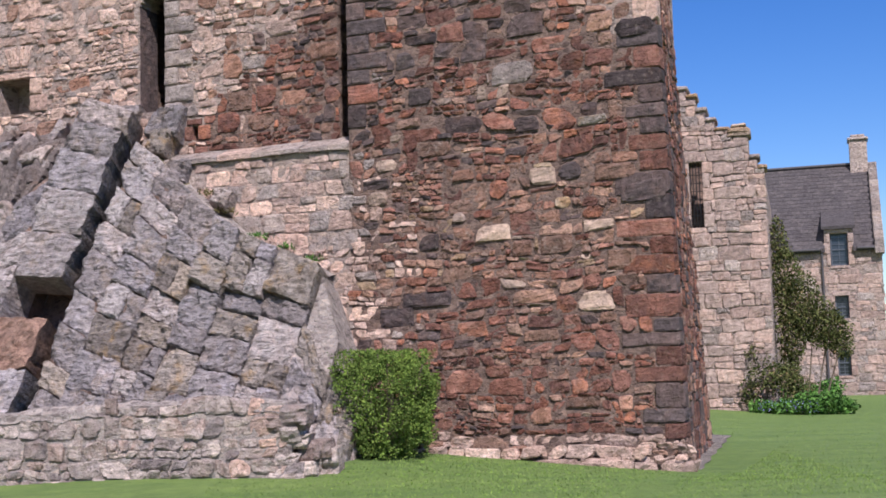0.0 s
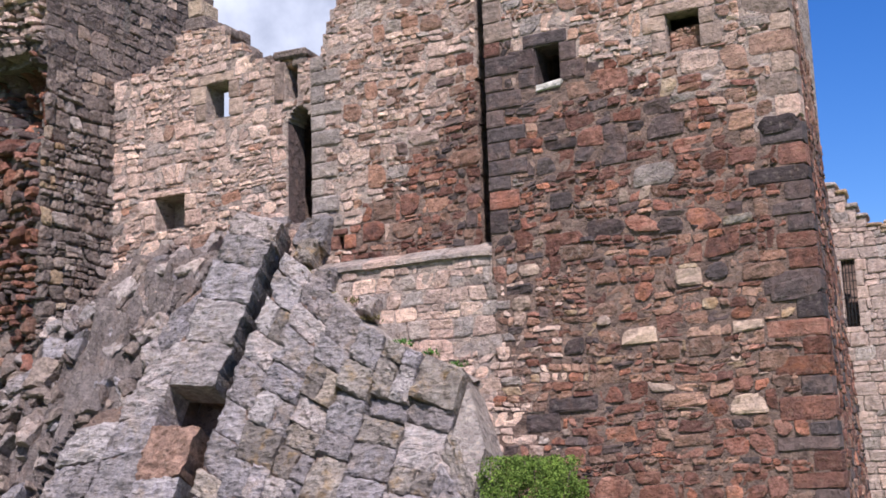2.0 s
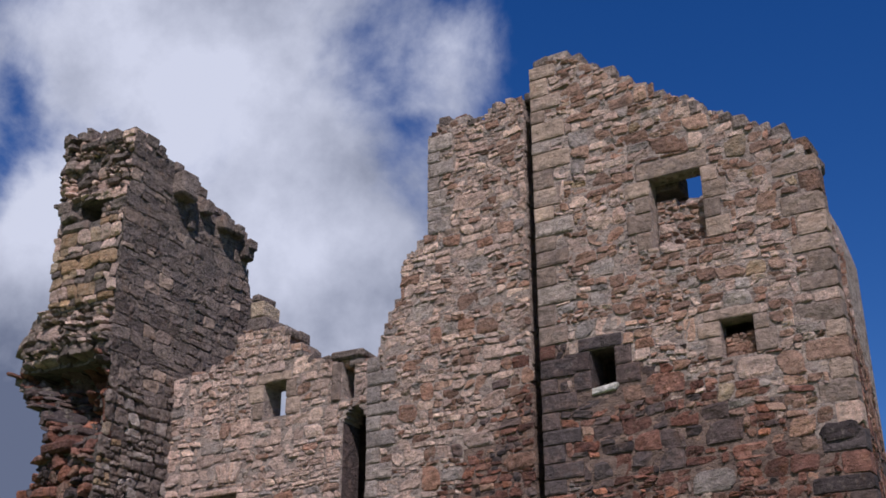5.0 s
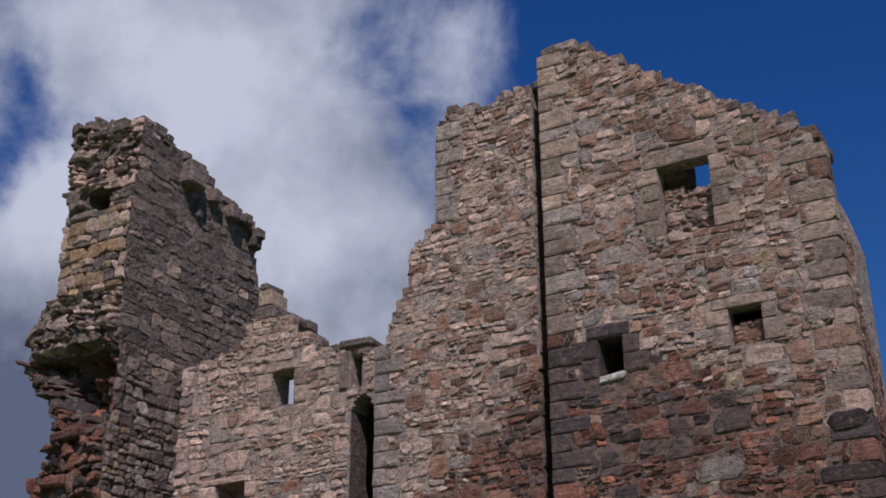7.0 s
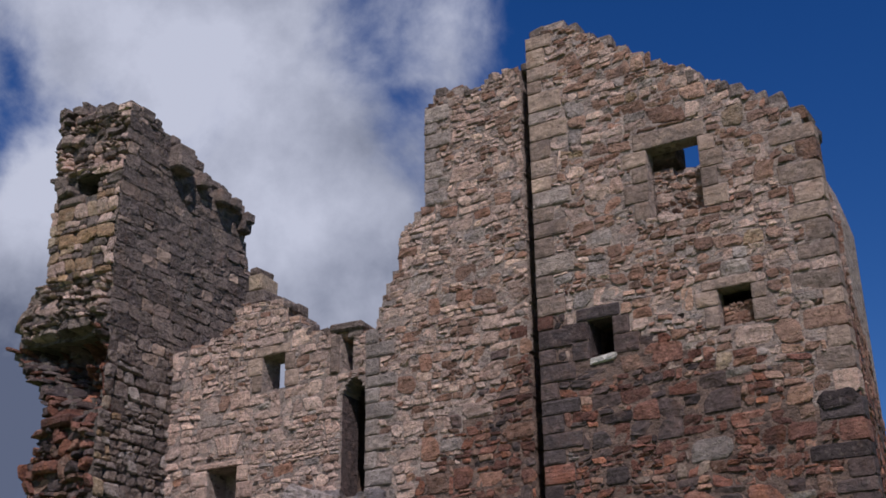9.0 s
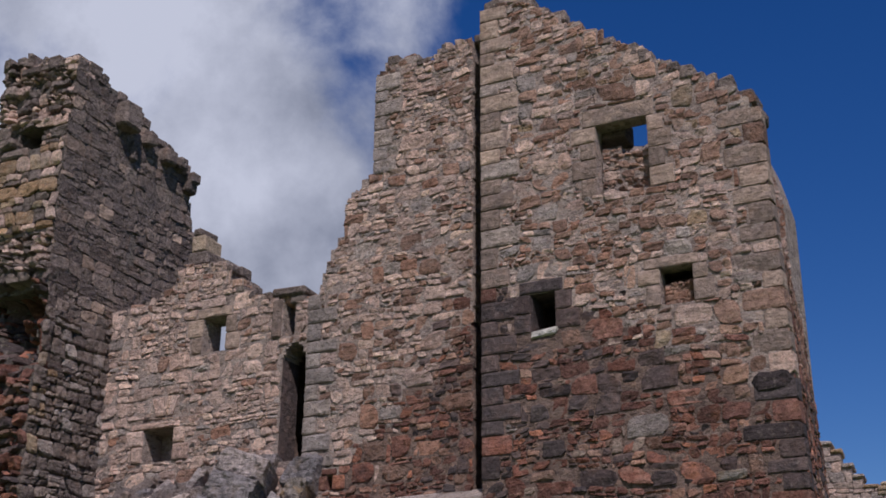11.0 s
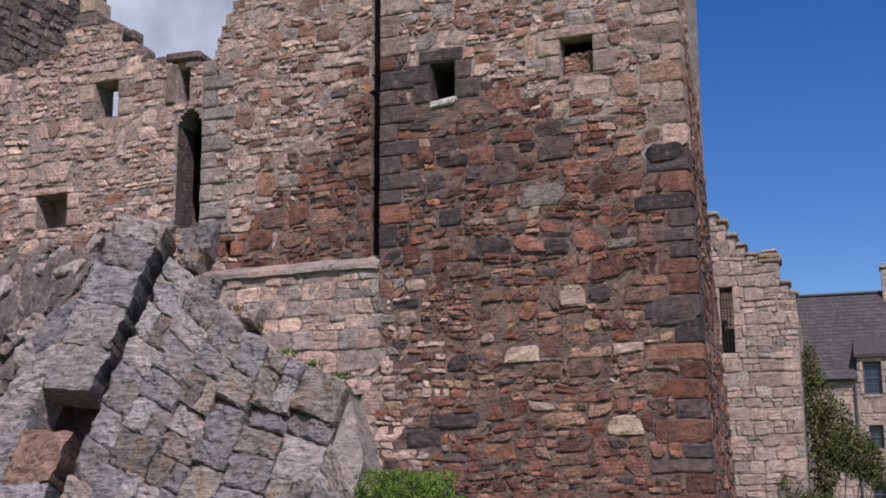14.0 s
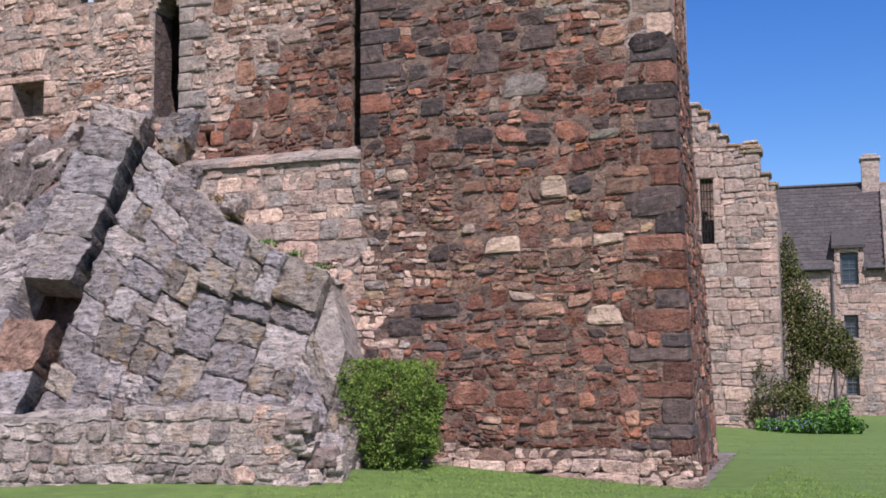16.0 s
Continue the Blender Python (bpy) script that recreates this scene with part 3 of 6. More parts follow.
def tower_choice(u, z):
    k = soot_edge(u) - z + 0.7 * noise.noise(Vector((u * 0.9, z * 0.9, 7))) + RNG.normal(0, 0.35)
    if z < 0.55:
        return PALE if RNG.random() < 0.7 else MIXED
    if u < -5.1 + RNG.normal(0, 0.25):
        r = RNG.random()
        if z > 3.9 + RNG.normal(0, 0.2):
            return GREY if r < 0.6 else PALE
        if u > -6.6 and z > 1.9:
            return PALE if r < 0.88 else WARM
        return DARK if r < 0.6 else MIXED
    # a paler patch low down by the old doorway and across the middle
    if 1.9 < z < 4.7 and RNG.random() < 0.85 - 0.75 * max(0.0, u + 4.95):
        return PALE if RNG.random() < 0.7 else (GREY if RNG.random() < 0.5 else MIXED)
    r = RNG.random()
    if k > 0:
        if 2.6 < z < 4.6 and r < 0.42:
            return MIXED if r < 0.22 else (RUSSET if r < 0.36 else WARM)
        sooty = 0.5 * max(0.0, 1 - abs(u + 4.9) / 2.4) * (1.0 if z > 5.2 else 0.3) + 0.1
        if RNG.random() < sooty:
            return SOOT_SHADE
        return DARK if r < 0.8 else (MIXED if r < 0.92 else (RUSSET if r < 0.97 else DRESSED))
    return MIXED if r < 0.5 else (PALE if r < 0.88 else (WARM if r < 0.9 else GREY))


def front_place(off):
    return lambda a, b, out: (a, off - out, b)


def tower_side_place(a, b, out):
    return (-BATTER * b - (0.088 + 0.0045 * b) * a + out, a, b)


def surround(stones, place, hole, mat, side=0.34, head=0.3, sill=0.0, courses=3, proud=0.03, wide=0.0):
    """Dressed jambs, lintel and sill round an opening. Returns the rectangles that they take up."""
    u0, u1, z0, z1 = hole
    taken = []

    def put(r, p=proud):
        g = 0.006
        stones.add([(r[0] + g, r[2] + g), (r[1] - g, r[2] + g), (r[1] - g, r[3] - g), (r[0] + g, r[3] - g)], place, mat, p, 0.12, 0.25)
        taken.append(r)

    if head:
        put((u0 - side * 0.55 - wide, u1 + side * 0.4, z1, z1 + head))
    if sill:
        put((u0 - 0.06, u1 + 0.06, z0 - sill, z0))
    hs = np.cumsum(RNG.uniform(0.8, 1.2, courses)); hs = np.r_[0, hs / hs[-1]] * (z1 - z0) + z0
    for k in range(courses):
        put((u0 - side * (1.25 if k % 2 else 0.8), u0, hs[k], hs[k + 1]))
        put((u1, u1 + side * (0.8 if k % 2 else 1.15), hs[k], hs[k + 1]))
    return taken


def build_tower():
    s = Stones()
    place = front_place(0.0)
    holes = [UPPER_WINDOW, LOWER_WINDOW, SMALL_WINDOW]
    taken = list(holes)
    taken += surround(s, place, UPPER_WINDOW, DRESSED, side=0.36, head=0.32, courses=4, wide=0.05)
    taken += surround(s, place, LOWER_WINDOW, SOOT_SHADE, side=0.38, head=0.22, courses=2)
    s.add([(-4.3, 7.64), (-3.84, 7.67), (-3.8, 7.79), (-4.28, 7.75)], place, WHITENED, 0.06, 0.5, 0.3)
    taken.append((-4.32, -3.78, 7.63, 7.75))
    taken += surround(s, place, SMALL_WINDOW, DRESSED, side=0.3, head=0.18, sill=0.0, courses=2, wide=0.1)
    # single stones that stand out by size or colour
    for mat, u0, u1, z0, z1 in [
        (GREY, -2.76, -2.06, 5.83, 6.2), (SOOT_SHADE, -2.49, -1.89, 6.55, 6.93), (SOOT_SHADE, -0.83, -0.11, 3.88, 4.23), (DRESSED, -3.09, -2.51, 3.44, 3.7),
        (DRESSED, -4.74, -4.34, 4.65, 4.86), (RUSSET, -2.51, -2.18, 3.18, 3.44), (RUSSET, -2.07, -1.54, 3.19, 3.49), (OCHRE, -1.43, -0.96, 5.08, 5.24),
        (DRESSED, -2.21, -1.77, 4.23, 4.53), (MIXED, -1.2, -0.54, 4.24, 4.49), (SOOT_SHADE, -4.16, -3.73, 5.66, 5.95), (SOOT_SHADE, -2.45, -2.0, 5.07, 5.33),
        (MIXED, -2.54, -1.83, 2.47, 2.69), (MIXED, -1.06, -0.58, 2.9, 3.22), (SOOT_SHADE, -4.34, -3.48, 2.48, 2.74), (MIXED, -2.38, -1.81, 1.9, 2.09),
        (RUSSET, -1.2, -0.91, 2.14, 2.32), (SOOT_SHADE, -4.34, -4.0, 6.25, 6.55), (RUSSET, -3.99, -3.43, 4.82, 5.07), (MIXED, -4.37, -3.93, 5.31, 5.47),
        (SOOT_SHADE, -1.76, -1.37, 4.28, 4.58), (MIXED, -1.24, -0.81, 6.49, 6.79), (SOOT_SHADE, -4.03, -3.67, 3.35, 3.62), (DRESSED, -3.46, -3.23, 3.76, 3.94),
        (SOOT_SHADE, -0.82, -0.19, 6.34, 6.64), (MIXED, -3.44, -3.07, 4.4, 4.59), (RUSSET, -1.76, -1.21, 0.91, 1.09), (MIXED, -2.33, -1.96, 0.67, 0.94),
        (SOOT_SHADE, -4.73, -4.11, 2.19, 2.5), (DRESSED, -4.89, -4.53, 4.1, 4.35), (SOOT_SHADE, -4.98, -4.47, 4.37, 4.55),
    ]:
        s.add([(u0, z0), (u1, z0 + 0.02), (u1 - 0.02, z1), (u0 + 0.03, z1 - 0.02)], place, mat, 0.035, 0.6)
        taken.append((u0, u1, z0, z1))
    # big quoins up the outer corner and up the joint with the wall
    z = 0.45
    k = 0
    while z < 10.9:
        h = RNG.uniform(0.2, 0.4)
        if z + h > tower_top(-0.3) - 0.05:
            break
        right = -BATTER * (z + h / 2)
        w = RNG.uniform(0.48, 0.85) if k % 2 else RNG.uniform(0.26, 0.45)
        dark = z < soot_edge(-0.3) + RNG.normal(0, 0.4)
        r = (right - w, right + 0.03, z, min(z + h, tower_top(-0.3)))
        s.add([(r[0], r[2] + 0.006), (r[1], r[2] + 0.006), (r[1], r[3] - 0.006), (r[0], r[3] - 0.006)], place, (SOOT_SHADE if RNG.random() < 0.6 else DARK) if dark else (DRESSED if RNG.random() < 0.6 else (PALE if RNG.random() < 0.5 else MIXED)), 0.018, 0.3, 0.3)
        taken.append(r)
        z += h
        k += 1
    z = 5.4
    while z < 13.9:
        h = RNG.uniform(0.24, 0.4)
        w = RNG.uniform(0.5, 0.75) if k % 2 else RNG.uniform(0.28, 0.4)
        r = (-5.19, -5.19 + w, z, z + h)
        s.add([(r[0], r[2] + 0.006), (r[1], r[2] + 0.006), (r[1], r[3] - 0.006), (r[0], r[3] - 0.006)], place, (SOOT_SHADE if RNG.random() < 0.9 else DARK) if z < 8.6 else (DRESSED if RNG.random() < 0.75 else GREY), 0.035, 0.14, 0.3)
        taken.append(r)
        z += h
        k += 1
    lay_rubble(s, place, tower_face, -9.2, 0.04, -0.1, 5.1, tower_choice, taken, rough=0.6, wander=0.055)
    lay_rubble(s, place, squared_face, -9.2, -4.7, 3.42, 5.06, lambda u, z: GREY if RNG.random() < 0.35 else PALE, taken, band=(0.25, 0.36), stack=(0.85, 0.15, 0.0), aspect=(1.0, 2.0), gap=0.01, proud=(0.004, 0.032), rough=0.36, wander=0.03)
    lay_rubble(s, place, tower_face, -5.17, 0.04, 5.08, 14.5, tower_choice, taken, rough=0.58, wander=0.05)
    # base course, a little proud, of paler stones
    foot = front_place(-0.1)
    lay_rubble(s, foot, lambda u, z: z < 0.36 + 0.2 * noise.noise(Vector((u * 1.3, 0, 0))), -4.3, 0.12, -0.15, 0.5, lambda u, z: PALE, band=(0.2, 0.32), aspect=(1.2, 3.0), stack=(0.8, 0.2, 0.0), proud=(0.0, 0.06), rough=0.6)
    # the outer side, seen at a shallow angle
    side_top = profile([(-0.1, 11.05), (0.5, 10.6), (0.9, 9.95), (1.5, 9.75), (2.0, 9.2), (5.2, 8.9)])
    # darker stones here carry the side's dim grazing light in their colour
    lay_rubble(s, tower_side_place, lambda y, z: 0.02 < y < 5.0 and z < side_top(y) + ragged(y, 0.1, 5.0), 0.03, 5.0, -0.1, 11.2, lambda u, z: (DARK if RNG.random() < 0.6 else SOOT_SHADE) if RNG.random() < (0.8 if z < 7 else 0.3) else MIXED, band=(0.22, 0.42), proud=(0.0, 0.03))
    s.emit(TOWER, lambda i: i[4] + (50 if i[0][0][1] > 0.5 else 0))
    lv = level_list(-0.3, 14.3, 0.24, [h[i] for h in holes for i in (2, 3)])
    old = lambda u, z: z < soot_edge(u) + 0.7 * noise.noise(Vector((u * 0.9, z * 0.9, 7)))
    for name, mat, test in (("stained_wall", MORTAR_DARK, old), ("front_wall", MORTAR, lambda u, z: not old(u, z))):
        core_mesh(name, TOWER, mat, lambda u, z: tower_solid(u, z) and u < -BATTER * z - 0.12 and test(u, z), -5.18, 0.02, lv, 0.0, 0.3)
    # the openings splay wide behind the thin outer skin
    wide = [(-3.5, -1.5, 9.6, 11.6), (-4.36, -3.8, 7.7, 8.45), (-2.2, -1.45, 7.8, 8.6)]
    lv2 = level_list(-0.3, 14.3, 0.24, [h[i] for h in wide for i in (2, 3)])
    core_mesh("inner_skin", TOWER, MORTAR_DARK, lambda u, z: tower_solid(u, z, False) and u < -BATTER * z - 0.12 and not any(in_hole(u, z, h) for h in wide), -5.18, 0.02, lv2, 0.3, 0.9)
    # lining added in near-black so the deep opening looks shaded
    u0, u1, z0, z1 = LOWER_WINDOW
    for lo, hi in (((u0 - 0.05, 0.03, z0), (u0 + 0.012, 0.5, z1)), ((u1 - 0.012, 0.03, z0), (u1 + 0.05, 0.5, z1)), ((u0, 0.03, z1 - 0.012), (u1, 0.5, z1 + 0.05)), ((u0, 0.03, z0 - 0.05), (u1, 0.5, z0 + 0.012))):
        box_part("reveal", lo, hi, SOOT_SHADE, TOWER, 0.0)
    u0, u1, z0, z1 = UPPER_WINDOW
    fill_top = lambda u: 10.9 if u < -2.66 else 10.78 + ragged(u, 0.04, 17.0)
    filled = lambda u, z: u0 + 0.01 < u < u1 - 0.01 and z < fill_top(u)
    core_mesh("window_blocking", TOWER, MORTAR, lambda u, z: filled(u, z) and z < fill_top(u) - 0.03, u0, u1, level_list(z0 + 0.01, 10.95, 0.08), 0.24, 0.6)
    f = Stones()
    lay_rubble(f, front_place(0.24), filled, u0, u1, z0, z1, lambda u, z: MIXED if RNG.random() < 0.6 else PALE, band=(0.12, 0.2), rough=0.6)
    f.emit(TOWER, lambda i: i[4])
    box_part("inner_lintel", (-3.5, 0.31, 11.12), (-2.64, 0.85, 11.5), MORTAR_DARK, TOWER, 0.02)
    # reveals are rough: the small window is blocked low down, set back
    u0, u1, z0, z1 = SMALL_WINDOW
    box_part("blocking", (u0 + 0.01, 0.16, z0 + 0.01), (u1 - 0.01, 0.5, z1 - 0.22), MIXED, TOWER, 0.02)
    b = Stones()
    lay_rubble(b, front_place(0.16), lambda u, z: u0 + 0.02 < u < u1 - 0.02 and z < z1 - 0.23, u0, u1, z0, z1, lambda u, z: MIXED, band=(0.12, 0.2))
    b.emit(TOWER, lambda i: i[4])
    bm = bmesh.new()
    for z0, z1 in zip(lv, lv[1:]):
        if z1 > 11.1:
            break
        zm = (z0 + z1) / 2
        for y0, y1 in runs(lambda y, z: 0.0 < y < 5.0 and z < side_top(y), zm, 0.02, 5.0, 0.05):
            k = len(bm.verts)
            box_bm(bm, (-1.2, y0, z0), (0.0, y1, z1))
            bm.verts.ensure_lookup_table()
            for vert in bm.verts[k:]:
                vert.co.x -= BATTER * vert.co.z + (0.088 + 0.0045 * vert.co.z) * vert.co.y
    bmesh.ops.remove_doubles(bm, verts=bm.verts[:], dist=1e-4)
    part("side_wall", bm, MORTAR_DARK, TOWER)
    # the front wall's own end, behind the corner stones
    bm = bmesh.new()
    back_top = profile([(-5.2, 14.2), (-4.4, 14.1), (-4.28, 13.5), (-3.6, 13.3), (-3.0, 13.0), (-1.2, 12.5), (-1.0, 11.5)])
    cols = np.arange(-5.18, -0.99, 0.11)
    rings = [[bm.verts.new((u, y, z)) for y, z in ((5.05, -0.3), (5.05, back_top(u) + ragged(u, 0.15, 9.0)), (6.2, back_top(u) + ragged(u, 0.15, 9.5)), (6.2, -0.3))] for u in cols]
    for a, b in zip(rings, rings[1:]):
        for k in range(4):
            bm.faces.new((a[k], b[k], b[(k + 1) % 4], a[(k + 1) % 4]))
    bm.faces.new(rings[0]); bm.faces.new(rings[-1][::-1])
    part("back_wall", bm, MORTAR, TOWER)
    s2 = Stones()
    lay_rubble(s2, front_place(5.05), lambda u, z: z < back_top(u) + ragged(u, 0.15, 9.0), -5.1, -1.0, 9.5, 14.1, lambda u, z: PALE if RNG.random() < 0.6 else MIXED)
    s2.emit(TOWER, lambda i: -i[4], 60)
    box_part("inner_wall", (-5.2, 0.9, -0.3), (-4.45, 5.05, 13.3), MORTAR, TOWER, 0.03)
    box_part("vault_floor", (-4.4, 0.9, 9.0), (-1.5, 5.05, 9.5), MORTAR, TOWER, 0.0)
    # weathered coping lumps along the sloping top
    u = -5.1
    while u < -0.6:
        w = RNG.uniform(0.16, 0.36)
        z = tower_top(u + w / 2) + ragged(u + w / 2, 0.09, 2.0) - 0.02
        h = RNG.uniform(0.07, 0.19)
        for y0 in (0.0, 0.42, 0.85):
            bm = bmesh.new()
            box_bm(bm, (u, y0 + RNG.uniform(-0.04, 0.1), z - 0.12), (u + w, y0 + 0.36, z + h * RNG.uniform(0.5, 1.1)), 0.035, 0.03)
            part("coping_stone", bm, MIXED if RNG.random() < 0.25 else RUIN, TOWER)
        u += w * RNG.uniform(0.95, 1.25)


build_tower()

# ---------------------------------------------------------------- the wall beside the tower, with ledge, shaft and windows
WALL = empty("castle_wall", CORNER)
tagged(WALL, "broken pale rubble wall with small windows, a dark shaft and a sloping ledge", "castle wall")
SET = 0.36
SHAFT = (-9.42, -8.89, 6.15, 8.35)
NOTCH = (-9.46, -9.2, 8.5, 9.25)
BACK_WINDOW = (-11.3, -10.76, 8.42, 9.12)
LOW_WINDOW = (-12.52, -11.8, 6.4, 7.04)
ARROW_SLIT = (-8.33, -8.22, 5.56, 5.82)
wall_top = profile([(-13.7, 9.5), (-13.4, 9.55), (-12.35, 9.75), (-12.1, 9.92), (-12.05, 10.2), (-11.9, 10.3), (-10.85, 10.2), (-10.8, 10.0), (-10.4, 9.75), (-10.35, 9.5), (-9.95, 9.42), (-9.9, 9.28), (-9.0, 9.28), (-8.72, 9.12), (-8.62, 9.5), (-8.55, 9.75), (-8.3, 10.25), (-8.2, 10.4), (-8.18, 11.0), (-7.9, 11.2), (-7.6, 11.42), (-7.58, 13.6), (-7.25, 13.8), (-6.6, 13.68), (-5.85, 13.75), (-5.2, 13.95)])


def shaft_open(u, z):
    """A tall narrow shaft with a rounded head."""
    if in_hole(u, z, SHAFT):
        mid, half = (SHAFT[0] + SHAFT[1]) / 2, (SHAFT[1] - SHAFT[0]) / 2
        return z < SHAFT[3] - 0.28 * ((u - mid) / half) ** 2
    return False


def wall_solid(u, z):
    # stops short of the tower: an added gap widens its shadow line
    if not (-13.7 <= u <= -5.5 + 0.02 * noise.noise(Vector((z * 3, 1, 1)))) or z > wall_top(u) + ragged(u, 0.07, 11.0):
        return False
    return not (shaft_open(u, z) or any(in_hole(u, z, h) for h in (NOTCH, BACK_WINDOW, LOW_WINDOW, ARROW_SLIT)))


def wall_choice(u, z):
    k = soot_edge(u) - z + 0.8 * noise.noise(Vector((u * 1.1, z * 1.1, 3))) + RNG.normal(0, 0.4)
    r = RNG.random()
    if k > 0 and u > -8.6:
        return DARK if r < 0.55 else (MIXED if r < 0.66 else (RUSSET if r < 0.74 else SOOT_SHADE)) if u > -7.0 + RNG.normal(0, 0.3) else (DARK if r < 0.5 else (RUSSET if r < 0.72 else MIXED))
    if u < -9.3:
        return PALE if r < 0.8 else (GREY if r < 0.9 else MIXED)
    return PALE if r < 0.66 else (MIXED if r < 0.84 else (GREY if r < 0.94 else RUSSET))


def build_wall():
    s = Stones()
    place = front_place(SET)
    holes = [SHAFT, NOTCH, BACK_WINDOW, LOW_WINDOW, ARROW_SLIT]
    taken = [(h[0], h[1], h[2], h[3]) for h in holes]
    taken += surround(s, place, BACK_WINDOW, DRESSED, side=0.3, head=0.2, courses=2)
    taken += surround(s, place, LOW_WINDOW, PALE, side=0.34, head=0.13, courses=2, proud=0.05, wide=0.15)
    taken += surround(s, place, ARROW_SLIT, DARK, side=0.22, head=0.12, courses=1)
    # flat relieving arch of splayed stones over the low window
    mid = -12.05
    for i in range(7):
        a, b = -0.33 + i * 0.094, -0.33 + (i + 1) * 0.094
        s.add([(mid + a * 0.62 + 0.006, 7.28), (mid + b * 0.62 - 0.006, 7.28), (mid + b - 0.006, 7.64 + 0.03 * math.cos(a * 4)), (mid + a + 0.006, 7.64 + 0.03 * math.cos(a * 4))], place, PALE, 0.045, 0.2)
    taken.append((mid - 0.33, mid + 0.33, 7.27, 7.66))
    for mat, u0, u1, z0, z1 in [
        (RUSSET, -7.61, -7.17, 5.99, 6.32), (RUSSET, -7.71, -7.34, 6.56, 7.03), (DARK, -7.06, -6.68, 6.0, 6.39), (RUSSET, -6.13, -5.5, 6.7, 6.99),
        (PALE, -6.88, -6.28, 7.21, 7.47), (DARK, -7.83, -7.39, 5.64, 5.98), (RUSSET, -7.23, -6.74, 5.62, 5.89), (GREY, -7.32, -6.88, 6.69, 6.9),
    ]:
        s.add([(u0, z0), (u1, z0), (u1, z1), (u0, z1)], place, mat, 0.035, 0.6)
        taken.append((u0, u1, z0, z1))
    # dressed jamb blocks on the near side of the shaft, and up the free edge above
    z, k = 6.05, 0
    while z < 9.0:
        h = RNG.uniform(0.22, 0.36)
        w = RNG.uniform(0.45, 0.7) if k % 2 else RNG.uniform(0.26, 0.36)
        r = (SHAFT[1], SHAFT[1] + w, z, z + h)
        s.add([(r[0] + 0.004, r[2] + 0.006), (r[1], r[2] + 0.006), (r[1], r[3] - 0.006), (r[0] + 0.004, r[3] - 0.006)], place, GREY, 0.045, 0.16, 0.5)
        taken.append(r)
        z += h; k += 1
    z = 11.42
    while z < 13.5:
        h = RNG.uniform(0.24, 0.36)
        w = RNG.uniform(0.4, 0.6) if k % 2 else RNG.uniform(0.25, 0.34)
        r = (-7.6, -7.6 + w, z, z + h)
        s.add([(r[0], r[2] + 0.006), (r[1], r[2] + 0.006), (r[1], r[3] - 0.006), (r[0], r[3] - 0.006)], place, GREY, 0.035, 0.16, 0.6)
        taken.append(r)
        z += h; k += 1
    lay_rubble(s, place, wall_solid, -13.66, -5.22, 5.2, 14.1, wall_choice, taken, rough=0.58, wander=0.05)
    s.emit(WALL, lambda i: abs(i[4] - 6.5) + abs(i[3] + 8))
    lv = level_list(5.0, 14.0, 0.22, [h[i] for h in holes for i in (2, 3)] + [SHAFT[3] - 0.2, SHAFT[3] - 0.1])
    stained = lambda u, z: u > -8.6 and z < soot_edge(u) + 0.5 * noise.noise(Vector((u * 1.1, z * 1.1, 3)))
    for name, mat, test in (("upper_wall", MORTAR, lambda u, z: not stained(u, z)), ("stained_wall", MORTAR_DARK, stained)):
        core_mesh(name, WALL, mat, lambda u, z: wall_solid(u, z) and test(u, z), -13.7, -5.2, lv, SET, SET + 0.55)
    box_part("lower_wall", (-9.2, 0.0, -0.3), (-5.2, 1.2, 5.1), MORTAR, WALL, 0.0)
    box_part("back_lower_wall", (-13.7, SET + 0.02, -0.3), (-9.2, 1.2, 5.0), MORTAR, WALL, 0.0)
    # stair behind the shaft, coloured dark for shade; chamber behind the low window
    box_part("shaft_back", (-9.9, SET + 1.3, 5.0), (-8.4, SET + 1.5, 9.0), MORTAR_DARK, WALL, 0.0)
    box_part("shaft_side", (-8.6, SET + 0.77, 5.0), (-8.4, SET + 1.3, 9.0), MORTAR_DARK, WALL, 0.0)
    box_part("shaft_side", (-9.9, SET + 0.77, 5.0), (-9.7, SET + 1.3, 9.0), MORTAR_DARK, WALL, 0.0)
    # jamb lined in near-black so the recess looks shaded
    box_part("jamb", (SHAFT[0] - 0.05, SET + 0.03, 6.15), (SHAFT[0] + 0.012, SET + 0.54, 8.08), SOOT_SHADE, WALL, 0.0)
    # unseen cover added to keep light from above out of the shaft
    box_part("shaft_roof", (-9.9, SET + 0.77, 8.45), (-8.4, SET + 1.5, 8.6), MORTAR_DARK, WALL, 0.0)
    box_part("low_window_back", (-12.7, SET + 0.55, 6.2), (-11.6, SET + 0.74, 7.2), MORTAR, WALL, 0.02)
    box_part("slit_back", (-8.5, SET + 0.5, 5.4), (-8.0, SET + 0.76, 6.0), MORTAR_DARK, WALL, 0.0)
    # dark back of the gap added to thicken the tower's shadow line
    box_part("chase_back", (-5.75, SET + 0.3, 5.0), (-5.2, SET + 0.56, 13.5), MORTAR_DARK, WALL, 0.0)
    # cap slab over the notch, and a thin upright post
    bm = bmesh.new()
    box_bm(bm, (-9.75, SET - 0.06, 9.27), (-8.98, SET + 0.6, 9.44), 0.04, 0.04)
    part("cap_stone", bm, RUIN, WALL)
    bm = bmesh.new()
    box_bm(bm, (-9.68, SET - 0.07, 8.5), (-9.47, SET + 0.2, 9.24), 0.03, 0.02)
    part("post_stone", bm, DRESSED, WALL)
    # sloping ledge of long slabs
    u = -9.2
    while u < -5.2:
        w = min(RNG.uniform(0.5, 1.1), -5.18 - u)
        y0, y1 = -0.07, SET + 0.04
        z0, z1 = 5.08, 5.36
